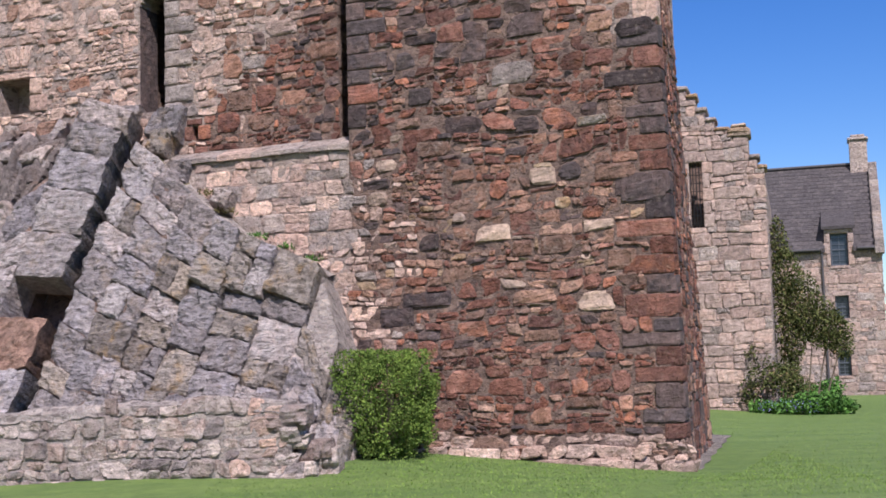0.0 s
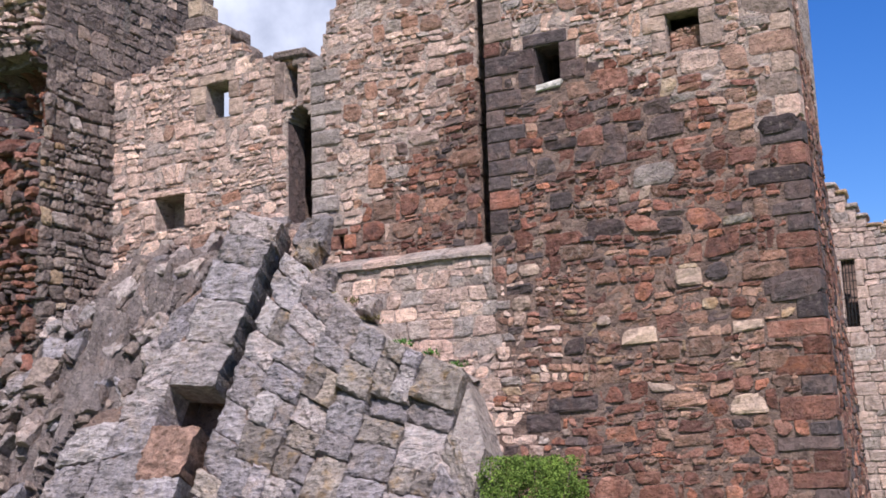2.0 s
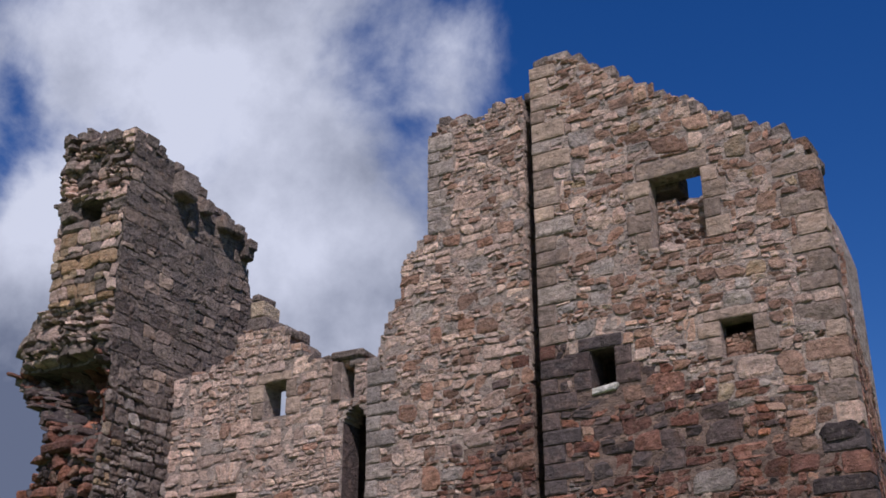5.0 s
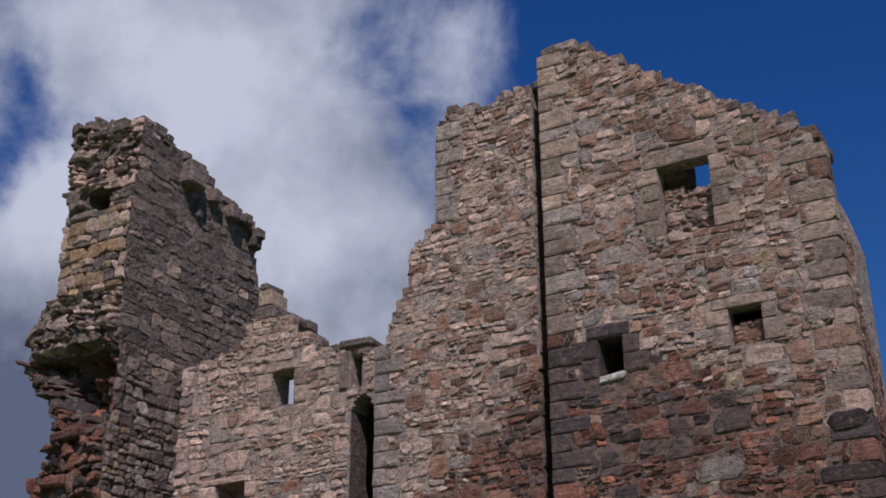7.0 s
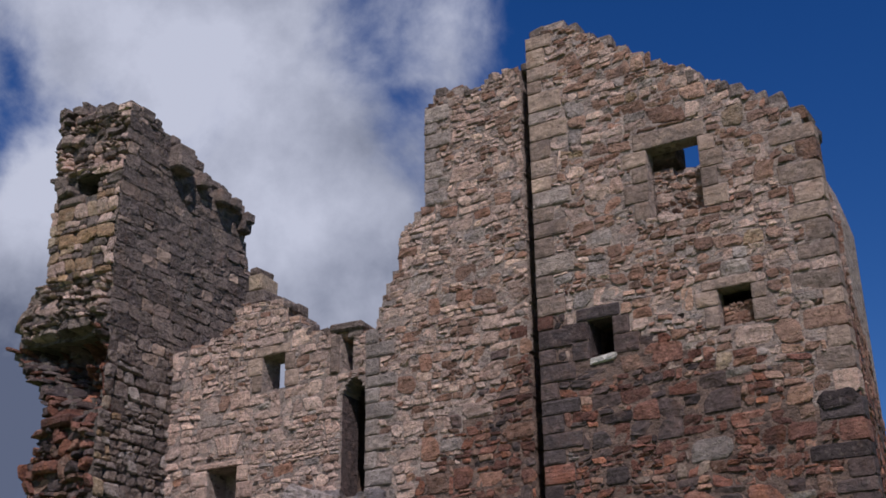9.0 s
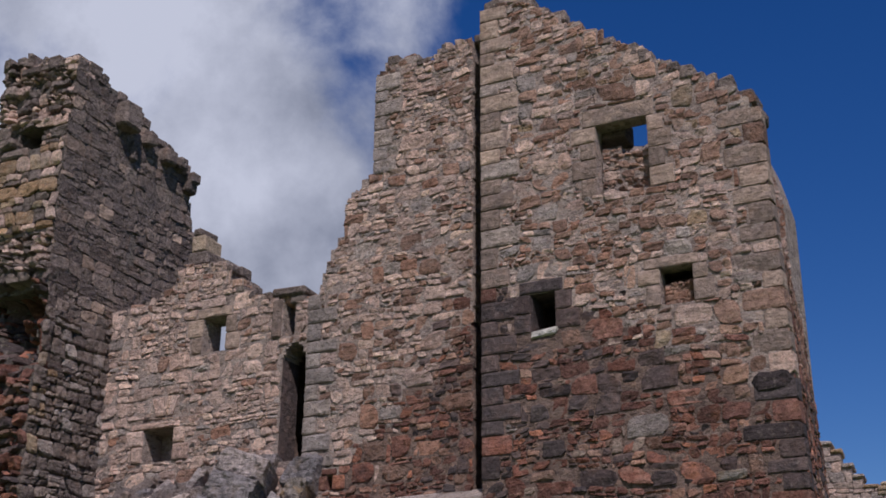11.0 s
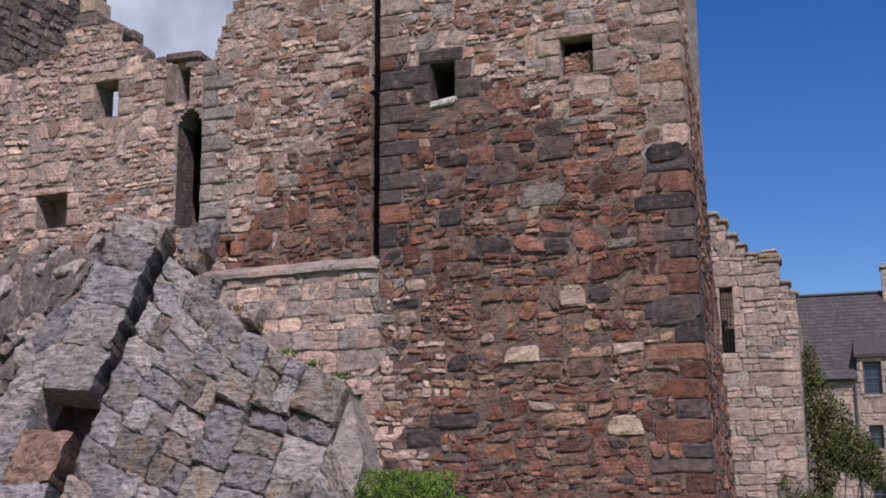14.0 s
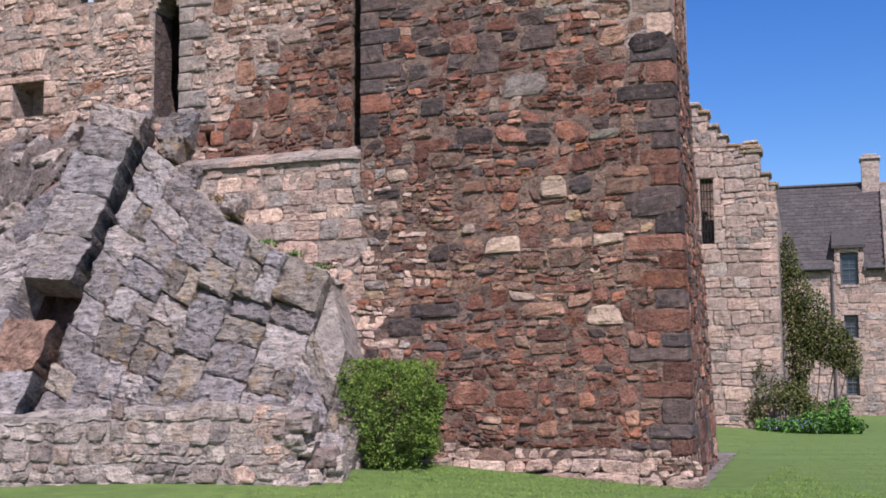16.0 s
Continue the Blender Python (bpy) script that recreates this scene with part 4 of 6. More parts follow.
        j = lambda: float(RNG.normal(0, 0.008))
        v = [(u + 0.005, y0, z0 + j()), (u + w - 0.005, y0, z0 + j()), (u + w - 0.005, y0, z0 + 0.08 + j()), (u + 0.005, y0, z0 + 0.08 + j()), (u + w - 0.005, y1, z1 + j()), (u + 0.005, y1, z1 + j()), (u + w - 0.005, y1, z0), (u + 0.005, y1, z0)]
        raw("ledge_slab", v, [(0, 1, 2, 3), (3, 2, 4, 5), (0, 3, 5, 7), (1, 6, 4, 2), (0, 7, 6, 1), (5, 4, 6, 7)], PALE if RNG.random() < 0.3 else GREY, WALL)
        u += w
    # lumps along the broken tops
    u = -13.5
    while u < -5.3:
        w = RNG.uniform(0.14, 0.32)
        if abs(wall_top(u + w) - wall_top(u)) < 0.5:
            z = wall_top(u + w / 2) + ragged(u + w / 2, 0.07, 11.0)
            for y0 in (0.0, 0.36):
                bm = bmesh.new()
                box_bm(bm, (u, SET + y0 + RNG.uniform(-0.03, 0.06), z - 0.12), (u + w, SET + y0 + 0.34, z + RNG.uniform(0.03, 0.13)), 0.03, 0.025)
                part("coping_stone", bm, MIXED if RNG.random() < 0.3 else RUIN, WALL)
        u += w * RNG.uniform(0.95, 1.3)


build_wall()

# ---------------------------------------------------------------- tall ruined wall running forward at the far side
RUINED = empty("ruined_wall", CORNER)
tagged(RUINED, "tall torn end of a grey rubble wall with corbels and an orange stone edge", "ruined wall")
FACE_U, END_Y = -13.65, -1.56
ruin_top = profile([(-1.7, 14.6), (-1.2, 14.62), (-0.3, 14.35), (0.6, 14.2), (0.9, 13.95), (1.6, 13.75), (2.1, 13.55), (2.42, 13.35), (2.5, 12.6), (2.6, 12.3), (3.4, 11.6)])
left_edge = profile([(-0.3, -15.2), (5.5, -15.2), (7.1, -15.45), (7.4, -15.15), (7.95, -15.25), (8.3, -15.1), (8.95, -15.75), (9.25, -16.0), (9.5, -16.4), (9.65, -16.35), (9.78, -16.0), (10.25, -16.25), (10.72, -16.05), (10.86, -15.52), (11.88, -15.55), (13.2, -15.58), (13.3, -15.75), (15.4, -15.85)])


def end_solid(u, z):
    return left_edge(z) + ragged(z, 0.05, 3.0) < u < FACE_U and z < 14.62 + 0.25 * (FACE_U - u) + ragged(u, 0.1, 8.0) and not in_hole(u, z, (-14.98, -14.3, 12.6, 13.15))


def end_hollow(u, z):
    """How far the torn end is eaten back into the wall."""
    d = 0.0
    if 7.9 < z < 9.75:
        t = (z - 7.9) / 1.85
        d = 1.35 * min(1.0, t * 8) * min(1.0, (1 - t) * 8) * min(1.0, max(0.25, (FACE_U - 0.1 - u) * 1.6)) * min(1.0, max(0.12, (u - left_edge(z) - 0.15) * 1.3))
        d *= 0.8 + 0.6 * noise.noise(Vector((u * 1.6, z * 1.6, 1)))
    elif 9.75 <= z < 10.8:
        d = 0.12 * (z - 9.75)
    if z > 13.3:
        d += 0.18
    return max(0.0, d + 0.10 * noise.noise(Vector((u * 3, z * 3, 6))))


def build_ruin():
    s = Stones()

    def side(a, b, out):
        return (FACE_U + out, a, b)

    def side_solid(y, z):
        return END_Y + 0.02 + end_hollow(FACE_U, z) * 0.25 < y < 3.4 and z < ruin_top(y) + ragged(y, 0.08, 21.0) and not in_hole(y, z, (0.62, 0.78, 10.75, 11.5))

    lay_rubble(s, side, side_solid, END_Y, 3.4, 3.0, 9.2, lambda u, z: RUIN if RNG.random() < 0.75 else (WARM if u < -0.9 and RNG.random() < 0.5 else GREY), band=(0.24, 0.32), stack=(0.75, 0.25, 0.0), aspect=(0.9, 1.6), proud=(0.03, 0.09), rough=0.5)
    lay_rubble(s, side, side_solid, END_Y, 3.4, 9.2, 14.9, lambda u, z: RUIN if RNG.random() < 0.93 else DRESSED, band=(0.22, 0.32), stack=(0.85, 0.15, 0.0), aspect=(1.0, 2.2), proud=(-0.004, 0.018), gap=0.004, rough=0.4)

    def end(a, b, out):
        return (a, END_Y + end_hollow(a, b) - out, b)

    def end_choice(u, z):
        r = RNG.random()
        if 10.8 < z < 12.6:
            return WARM if r < 0.55 else (PALE if r < 0.8 else RUIN)
        # darker stones put the shade in and below the hollow into colour
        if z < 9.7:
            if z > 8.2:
                return SOOT_SHADE if r < 0.5 else DARK
            return RUSSET if r < 0.12 else (DARK if r < 0.7 else SOOT_SHADE)
        return RUIN if r < 0.6 else PALE

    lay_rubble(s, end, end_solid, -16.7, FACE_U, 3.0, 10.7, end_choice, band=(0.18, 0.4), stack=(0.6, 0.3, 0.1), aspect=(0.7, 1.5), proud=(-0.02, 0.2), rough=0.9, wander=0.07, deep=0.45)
    lay_rubble(s, end, end_solid, -16.4, FACE_U, 10.7, 13.2, end_choice, [(-14.98, -14.3, 12.6, 13.15)], band=(0.24, 0.34), stack=(0.8, 0.2, 0.0), proud=(0.02, 0.06), rough=0.4)
    lay_rubble(s, end, end_solid, -16.4, FACE_U, 13.2, 15.3, end_choice, band=(0.16, 0.34), stack=(0.6, 0.3, 0.1), aspect=(0.7, 1.6), proud=(0.0, 0.16), rough=0.8, wander=0.03, deep=0.4)
    s.emit(RUINED, lambda i: abs(i[4] - 11))
    bm = bmesh.new()
    for z0, z1 in zip(level_list(-0.3, 15.2, 0.16), level_list(-0.3, 15.2, 0.16)[1:]):
        zm = (z0 + z1) / 2
        for a0, a1 in runs(end_solid, zm, -16.5, FACE_U, 0.04):
            a = a0
            while a < a1 - 0.02:
                b = min(a + 0.25, a1)
                y0 = END_Y + end_hollow((a + b) / 2, zm) + 0.04
                ys = [y for y in np.arange(-1.5, 3.4, 0.1) if zm < ruin_top(y) + ragged(y, 0.08, 21.0)]
                if ys and max(ys) > y0 and a > -16.7:
                    box_bm(bm, (a, y0, z0), (min(b, FACE_U - 0.02), max(ys), z1))
                a = b
    part("wall_core", bm, MORTAR_GREY, RUINED)
    # corbels along the head, with the wall walk behind them
    for y, z, w, d, h in ((-0.25, 13.6, 0.5, 0.3, 0.6), (0.62, 13.55, 0.3, 0.22, 0.28), (1.25, 13.4, 0.34, 0.26, 0.3), (1.7, 13.45, 0.3, 0.22, 0.28), (2.1, 13.0, 0.32, 0.22, 0.3), (2.12, 13.25, 0.3, 0.28, 0.22), (0.3, 13.0, 0.2, 0.12, 0.5)):
        bm = bmesh.new()
        box_bm(bm, (FACE_U - 0.3, y, z), (FACE_U + d, y + w, z + h), 0.05, 0.04)
        part("corbel", bm, RUIN, RUINED)
    y = -1.5
    while y < 2.3:
        w = RNG.uniform(0.2, 0.4)
        z = ruin_top(y + w / 2)
        for k in range(3):
            bm = bmesh.new()
            box_bm(bm, (FACE_U - 0.55 * k - 0.5, y, z - 0.1), (FACE_U - 0.55 * k + RNG.uniform(-0.02, 0.05), y + w, z + RNG.uniform(0.05, 0.2)), 0.035, 0.03)
            part("coping_stone", bm, RUIN, RUINED)
        y += w
    # jutting ledges on the torn end
    for u0, u1, z, d in ((-15.0, -14.2, 7.72, 0.2), (-15.3, -14.6, 12.5, 0.08), (-15.4, -15.0, 12.75, 0.12), (-15.0, -14.3, 5.9, 0.12), (-15.1, -14.5, 6.9, 0.15)):
        bm = bmesh.new()
        box_bm(bm, (u0, END_Y - d, z), (u1, END_Y + 0.9, z + RNG.uniform(0.16, 0.26)), 0.05, 0.05)
        # lower ledges take the dark colour of the shaded stones around them
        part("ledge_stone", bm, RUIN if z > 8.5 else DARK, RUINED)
    # stepped stub where the wall was carried on
    for k, (u0, u1, z0, z1) in enumerate(((-12.5, -11.75, 9.6, 10.3), (-12.5, -11.85, 10.3, 10.65), (-12.45, -11.95, 10.65, 10.95), (-12.4, -12.05, 10.95, 11.3), (-12.38, -12.18, 11.3, 11.5))):
        bm = bmesh.new()
        box_bm(bm, (u0, 1.08, z0 + 0.005), (u1, 1.7, z1), 0.03, 0.02)
        part("stub_stone", bm, WARM if k % 2 else RUIN, RUINED)


build_ruin()

# ---------------------------------------------------------------- great fallen piece of vault masonry
FALLEN = empty("fallen_masonry", Matrix.Translation((-2.6, 17.6, 0)) @ pose(0, 0, 0, 0, 0, -14) @ pose(0, 0, 0, -22, 0, 0))
tagged(FALLEN, "huge tilted chunk of fallen vault with slanting grey ashlar rows", "fallen masonry")
# edges of the slanting rows, from foot to head, across the face and up it
EDGES = [
    [(-7.30, 0.0), (-6.44, 2.8), (-5.50, 5.9)],
    [(-6.20, 0.0), (-5.54, 3.28), (-4.80, 6.2)],
    [(-5.20, 0.0), (-4.60, 5.3), (-4.23, 6.8)],
    [(-4.42, 0.2), (-3.56, 5.21), (-3.24, 6.44)],
    [(-4.30, 0.2), (-3.44, 4.95), (-3.2, 5.95)],
    [(-3.85, 0.0), (-2.71, 5.11), (-2.62, 5.5)],
    [(-3.1, 0.0), (-1.97, 4.85)],
    [(-2.45, 0.0), (-1.40, 4.35)],
    [(-1.75, 0.0), (-0.93, 4.0)],
    [(-0.95, 0.0), (-0.28, 3.72)],
    [(-0.2, 0.0), (0.43, 3.4)],
    [(0.45, -0.1), (0.86, 2.1)],
    [(1.1, -0.1), (1.22, 0.9)],
]


def along(edge, t):
    e = np.array(edge)
    d = np.r_[0, np.cumsum(np.linalg.norm(np.diff(e, axis=0), axis=1))]
    return np.array([np.interp(t * d[-1], d, e[:, 0]), np.interp(t * d[-1], d, e[:, 1])])


def craggy(quad, place, mat, proud, deep, parent, name="block", res=12, crag=1.0, skew=(0.0, 0.0)):
    """A large worn block: a finely divided face with rounded, chipped edges and split bedding."""
    q = np.asarray(quad, float)
    seed = float(RNG.uniform(0, 90))
    wide = np.linalg.norm(q[1] - q[0])
    tall = np.linalg.norm(q[3] - q[0])
    size = min(wide, tall)
    lean = RNG.normal(0, 0.016 * crag, 2)
    chip = RNG.integers(0, 4)
    v = []
    for j in range(res + 1):
        for i in range(res + 1):
            s, t = i / res, j / res
            p = (q[0] * (1 - s) + q[1] * s) * (1 - t) + (q[3] * (1 - s) + q[2] * s) * t
            rim = min(s, 1 - s) * wide, min(t, 1 - t) * tall
            edge = min(rim)
            wob = 0.028 * noise.noise(Vector((p[0] * 5, p[1] * 5, seed)))
            h = proud + lean[0] * (s - 0.5) + lean[1] * (t - 0.5)
            h += crag * (0.045 * noise.noise(Vector((p[0] * 3.2, p[1] * 3.2, seed))) + 0.03 * noise.noise(Vector((p[0] * 8, p[1] * 8, seed + 3))) + 0.028 * noise.noise(Vector((p[0] * 17, p[1] * 17, seed + 7))))
            h -= crag * 0.035 * max(0, noise.noise(Vector((p[0] * 11 + p[1] * 5, p[1] * 2.2, seed + 11))))
            corner = ((0, 0), (1, 0), (1, 1), (0, 1))[chip]
            far = math.hypot((s - corner[0]) * wide, (t - corner[1]) * tall)
            h -= 0.06 * crag * max(0, 1 - far / (0.3 * size))
            if edge < 1e-6:
                h -= 0.03 + 0.03 * noise.noise(Vector((p[0] * 9, p[1] * 9, seed)))
            v.append(place(p[0] + wob, p[1] + wob * 0.7, h))
    f = [(j * (res + 1) + i, j * (res + 1) + i + 1, (j + 1) * (res + 1) + i + 1, (j + 1) * (res + 1) + i) for j in range(res) for i in range(res)]
    rim = list(range(res + 1)) + [j * (res + 1) + res for j in range(1, res + 1)] + [res * (res + 1) + i for i in range(res - 1, -1, -1)] + [j * (res + 1) for j in range(res - 1, 0, -1)]
    n0 = len(v)
    edge_q = []
    for k in rim:
        i, j = k % (res + 1), k // (res + 1)
        s, t = i / res, j / res
        p = (q[0] * (1 - s) + q[1] * s) * (1 - t) + (q[3] * (1 - s) + q[2] * s) * t
        edge_q.append(place(p[0] + skew[0], p[1] + skew[1], -deep))
    v += edge_q
    m = len(rim)
    f += [(rim[k], n0 + k, n0 + (k + 1) % m, rim[(k + 1) % m]) for k in range(m)]
    return raw(name, v, f, mat, parent)


def build_fallen():
    def at(a, b, out):
        return (a, -out, b)

    rows = [(0, 1, 0.16, 9), (1, 2, 0.18, 9), (2, 3, 0.22, 9), (4, 5, 0.0, 11), (5, 6, 0.04, 9), (6, 7, 0.0, 10), (7, 8, 0.04, 8), (8, 9, 0.0, 8), (9, 10, -0.02, 7), (10, 11, -0.02, 5), (11, 12, -0.05, 2)]
    for i, j, out, count in rows:
        cuts = np.cumsum(RNG.uniform(0.6, 1.45, count))
        cuts = np.r_[0, cuts / cuts[-1]]
        if i == 2:
            cuts = np.array([0, 0.12, 0.25, 0.385, 0.495, 0.62, 0.74, 0.85, 0.93, 1.0])
        for k in range(count):
            t0, t1 = cuts[k], cuts[k + 1]
            p = [along(EDGES[i], t0), along(EDGES[j], t0), along(EDGES[j], t1), along(EDGES[i], t1)]
            mid = np.mean(p, 0)
            if i == 0 and mid[1] > 3.0 or i == 1 and mid[1] > 5.0:
                continue  # broken away
            if i == 2 and k == 3:
                continue  # one block has dropped out
            if i == 10 and k == 4:
                continue  # broken corner
            halves = [p]
            if RNG.random() < 0.2 and i not in (1, 2):
                f = RNG.uniform(0.4, 0.6)
                a, b = p[0] + (p[1] - p[0]) * f, p[3] + (p[2] - p[3]) * f
                halves = [[p[0], a, b, p[3]], [a, p[1], p[2], b]]
            for q in halves:
                q = np.array(q)
                c = q.mean(0)
                q = c + (q - c) * (1 - 0.007 / np.linalg.norm(q - c, axis=1))[:, None]
                r = RNG.random()
                mat = BLOCK if r < 0.94 else OCHRE
                if i in (1, 2) and mid[1] > 5.9:
                    mat = OCHRE if r < 0.6 else BLOCK
                if i == 2 and k == 2:
                    mat = MIXED
                if mid[0] > -2.4 and r > 0.68:
                    mat = OCHRE
                raised = out
                if i >= 6 and mid[1] > 3.2:  # a proud upper layer
                    raised += 0.13
                    mat = OCHRE if r < 0.5 else BLOCK
                craggy(q, at, mat, 0.05 + raised + RNG.uniform(-0.02, 0.03), 0.5 if i < 4 else 0.3, FALLEN, crag=1.5, skew=(-0.15, 0.025) if i == 2 else (0.0, 0.0))
    # broken ragged heads of the rows, standing back from the face
    for x, z, w, h in ((-4.6, 6.45, 0.5, 0.42), (-4.0, 6.35, 0.5, 0.5), (-3.15, 5.85, 0.42, 0.4), (-2.7, 5.3, 0.4, 0.3), (-1.75, 4.75, 0.3, 0.2), (-3.2, 6.2, 0.62, 0.5)):
        craggy([(x, z), (x + w, z - 0.1), (x + w + 0.1, z + h), (x + 0.12, z + h)], lambda a, b, out: (a, 0.22 - out, b), BLOCK if RNG.random() < 0.7 else OCHRE, 0.14, 0.4, FALLEN, crag=1.8)
    # mortar bed behind the blocks, one slab a row
    for i, j, out, _ in rows:
        top_t = {0: 0.5, 1: 0.78}.get(i, 0.985)
        e = [along(EDGES[i], t * top_t) for t in (0, 0.5, 1)]
        g = [along(EDGES[j], t * top_t) for t in (0, 0.5, 1)]
        e, g = [p + (r - p) * 0.07 for p, r in zip(e, g)], [r + (p - r) * 0.07 for p, r in zip(e, g)]
        ring = e + g[::-1]
        y0, y1 = -out + 0.03, 1.1
        v = [(a, y0, b) for a, b in ring] + [(a, y1, b + 0.1) for a, b in ring]
        f = [(0, 1, 4, 5), (1, 2, 3, 4), (11, 10, 7, 6), (10, 9, 8, 7)] + [(k, k + 6, (k + 1) % 6 + 6, (k + 1) % 6) for k in range(6)]
        if i == 2:
            # leave the gap of the lost block open
            for t0, t1 in ((0.0, 0.37), (0.51, 0.985)):
                q = [along(EDGES[i], t0), along(EDGES[j], t0), along(EDGES[j], t1), along(EDGES[i], t1)]
                q = [q[0] + (q[1] - q[0]) * 0.07, q[1] + (q[0] - q[1]) * 0.45, q[2] + (q[3] - q[2]) * 0.45, q[3] + (q[2] - q[3]) * 0.07]
                v2 = [(a, y0, b) for a, b in q] + [(a, 0.9, b) for a, b in q]
                raw("mortar_bed", v2, [(0, 1, 2, 3), (7, 6, 5, 4), (0, 4, 5, 1), (1, 5, 6, 2), (2, 6, 7, 3), (3, 7, 4, 0)], MORTAR_DARK, FALLEN)
            continue
        raw("mortar_bed", v, f, CORE if i >= 9 else MORTAR_DARK, FALLEN)
    box_part("backing", (-5.6, 0.9, 0.0), (-2.9, 1.3, 5.6), MORTAR_DARK, FALLEN, 0.0)
    # the sloping upper surface, of rough pale mortar with moss
    n, m = 40, 12
    v, f, idx = [], [], []
    top_f = profile([(-3.2, 6.0), (-2.6, 5.45), (-1.97, 4.85), (-1.4, 4.32), (-0.93, 4.0), (-0.28, 3.7), (0.43, 3.38), (0.6, 3.1)])
    for i in range(n + 1):
        a = -3.2 + 3.45 * i / n
        for j in range(m + 1):
            t = j / m
            y = 0.0 + 1.5 * t
            zz = top_f(a) + 0.62 * t - 0.1 - 0.5 * max(0, a + 0.1) * t + 0.07 * noise.noise(Vector((a * 3, y * 3, 2))) + 0.04 * noise.noise(Vector((a * 9, y * 9, 5)))
            v.append((a + 0.35 * t, y, zz))
    for i in range(n):
        for j in range(m):
            f.append((i * (m + 1) + j, (i + 1) * (m + 1) + j, (i + 1) * (m + 1) + j + 1, i * (m + 1) + j + 1))
            a = -3.2 + 3.75 * i / n
            idx.append(1 if noise.noise(Vector((a * 2.2, j * 0.35, 8))) > 0.32 and j < 8 else 0)
    raw("broken_upper_surface", v, f, [CORE, MOSS], FALLEN, idx, smooth=True, label="rough pale mortar with patches of moss")
    bm = bmesh.new()
    for i in range(20):
        a0, a1 = -3.2 + 3.2 * i / 20, -3.2 + 3.2 * (i + 1) / 20
        box_bm(bm, (a0, 0.6, 0.3), (a1, 1.6, top_f((a0 + a1) / 2) + 0.02))
    part("inner_mass", bm, CORE, FALLEN)


build_fallen()


def rough_mass(name, parent, place, a0, a1, b0, b1, na, nb, shape, mat, seed, label=""):
    """A torn rubble surface: a sheet pushed in and out by several scales of noise."""
    v, f = [], []
    for j in range(nb + 1):
        for i in range(na + 1):
            a, b = a0 + (a1 - a0) * i / na, b0 + (b1 - b0) * j / nb
            d = 0
            for k, (sc, am) in enumerate(((1.2, 0.17), (2.9, 0.14), (6.5, 0.07), (14, 0.03))):
                d += am * noise.noise(Vector((a * sc, b * sc, seed + k)))
            cell = noise.cell(Vector((a * 3.1 + 0.3 * noise.noise(Vector((a * 4, b * 4, seed))), b * 3.7, seed)))
            d += 0.035 * (cell - 0.5)
            v.append(place(*shape(a, b, d)))
    for j in range(nb):
        for i in range(na):
            f.append((j * (na + 1) + i, j * (na + 1) + i + 1, (j + 1) * (na + 1) + i + 1, (j + 1) * (na + 1) + i))
    return raw(name, v, f, mat, parent, smooth=False, label=label)


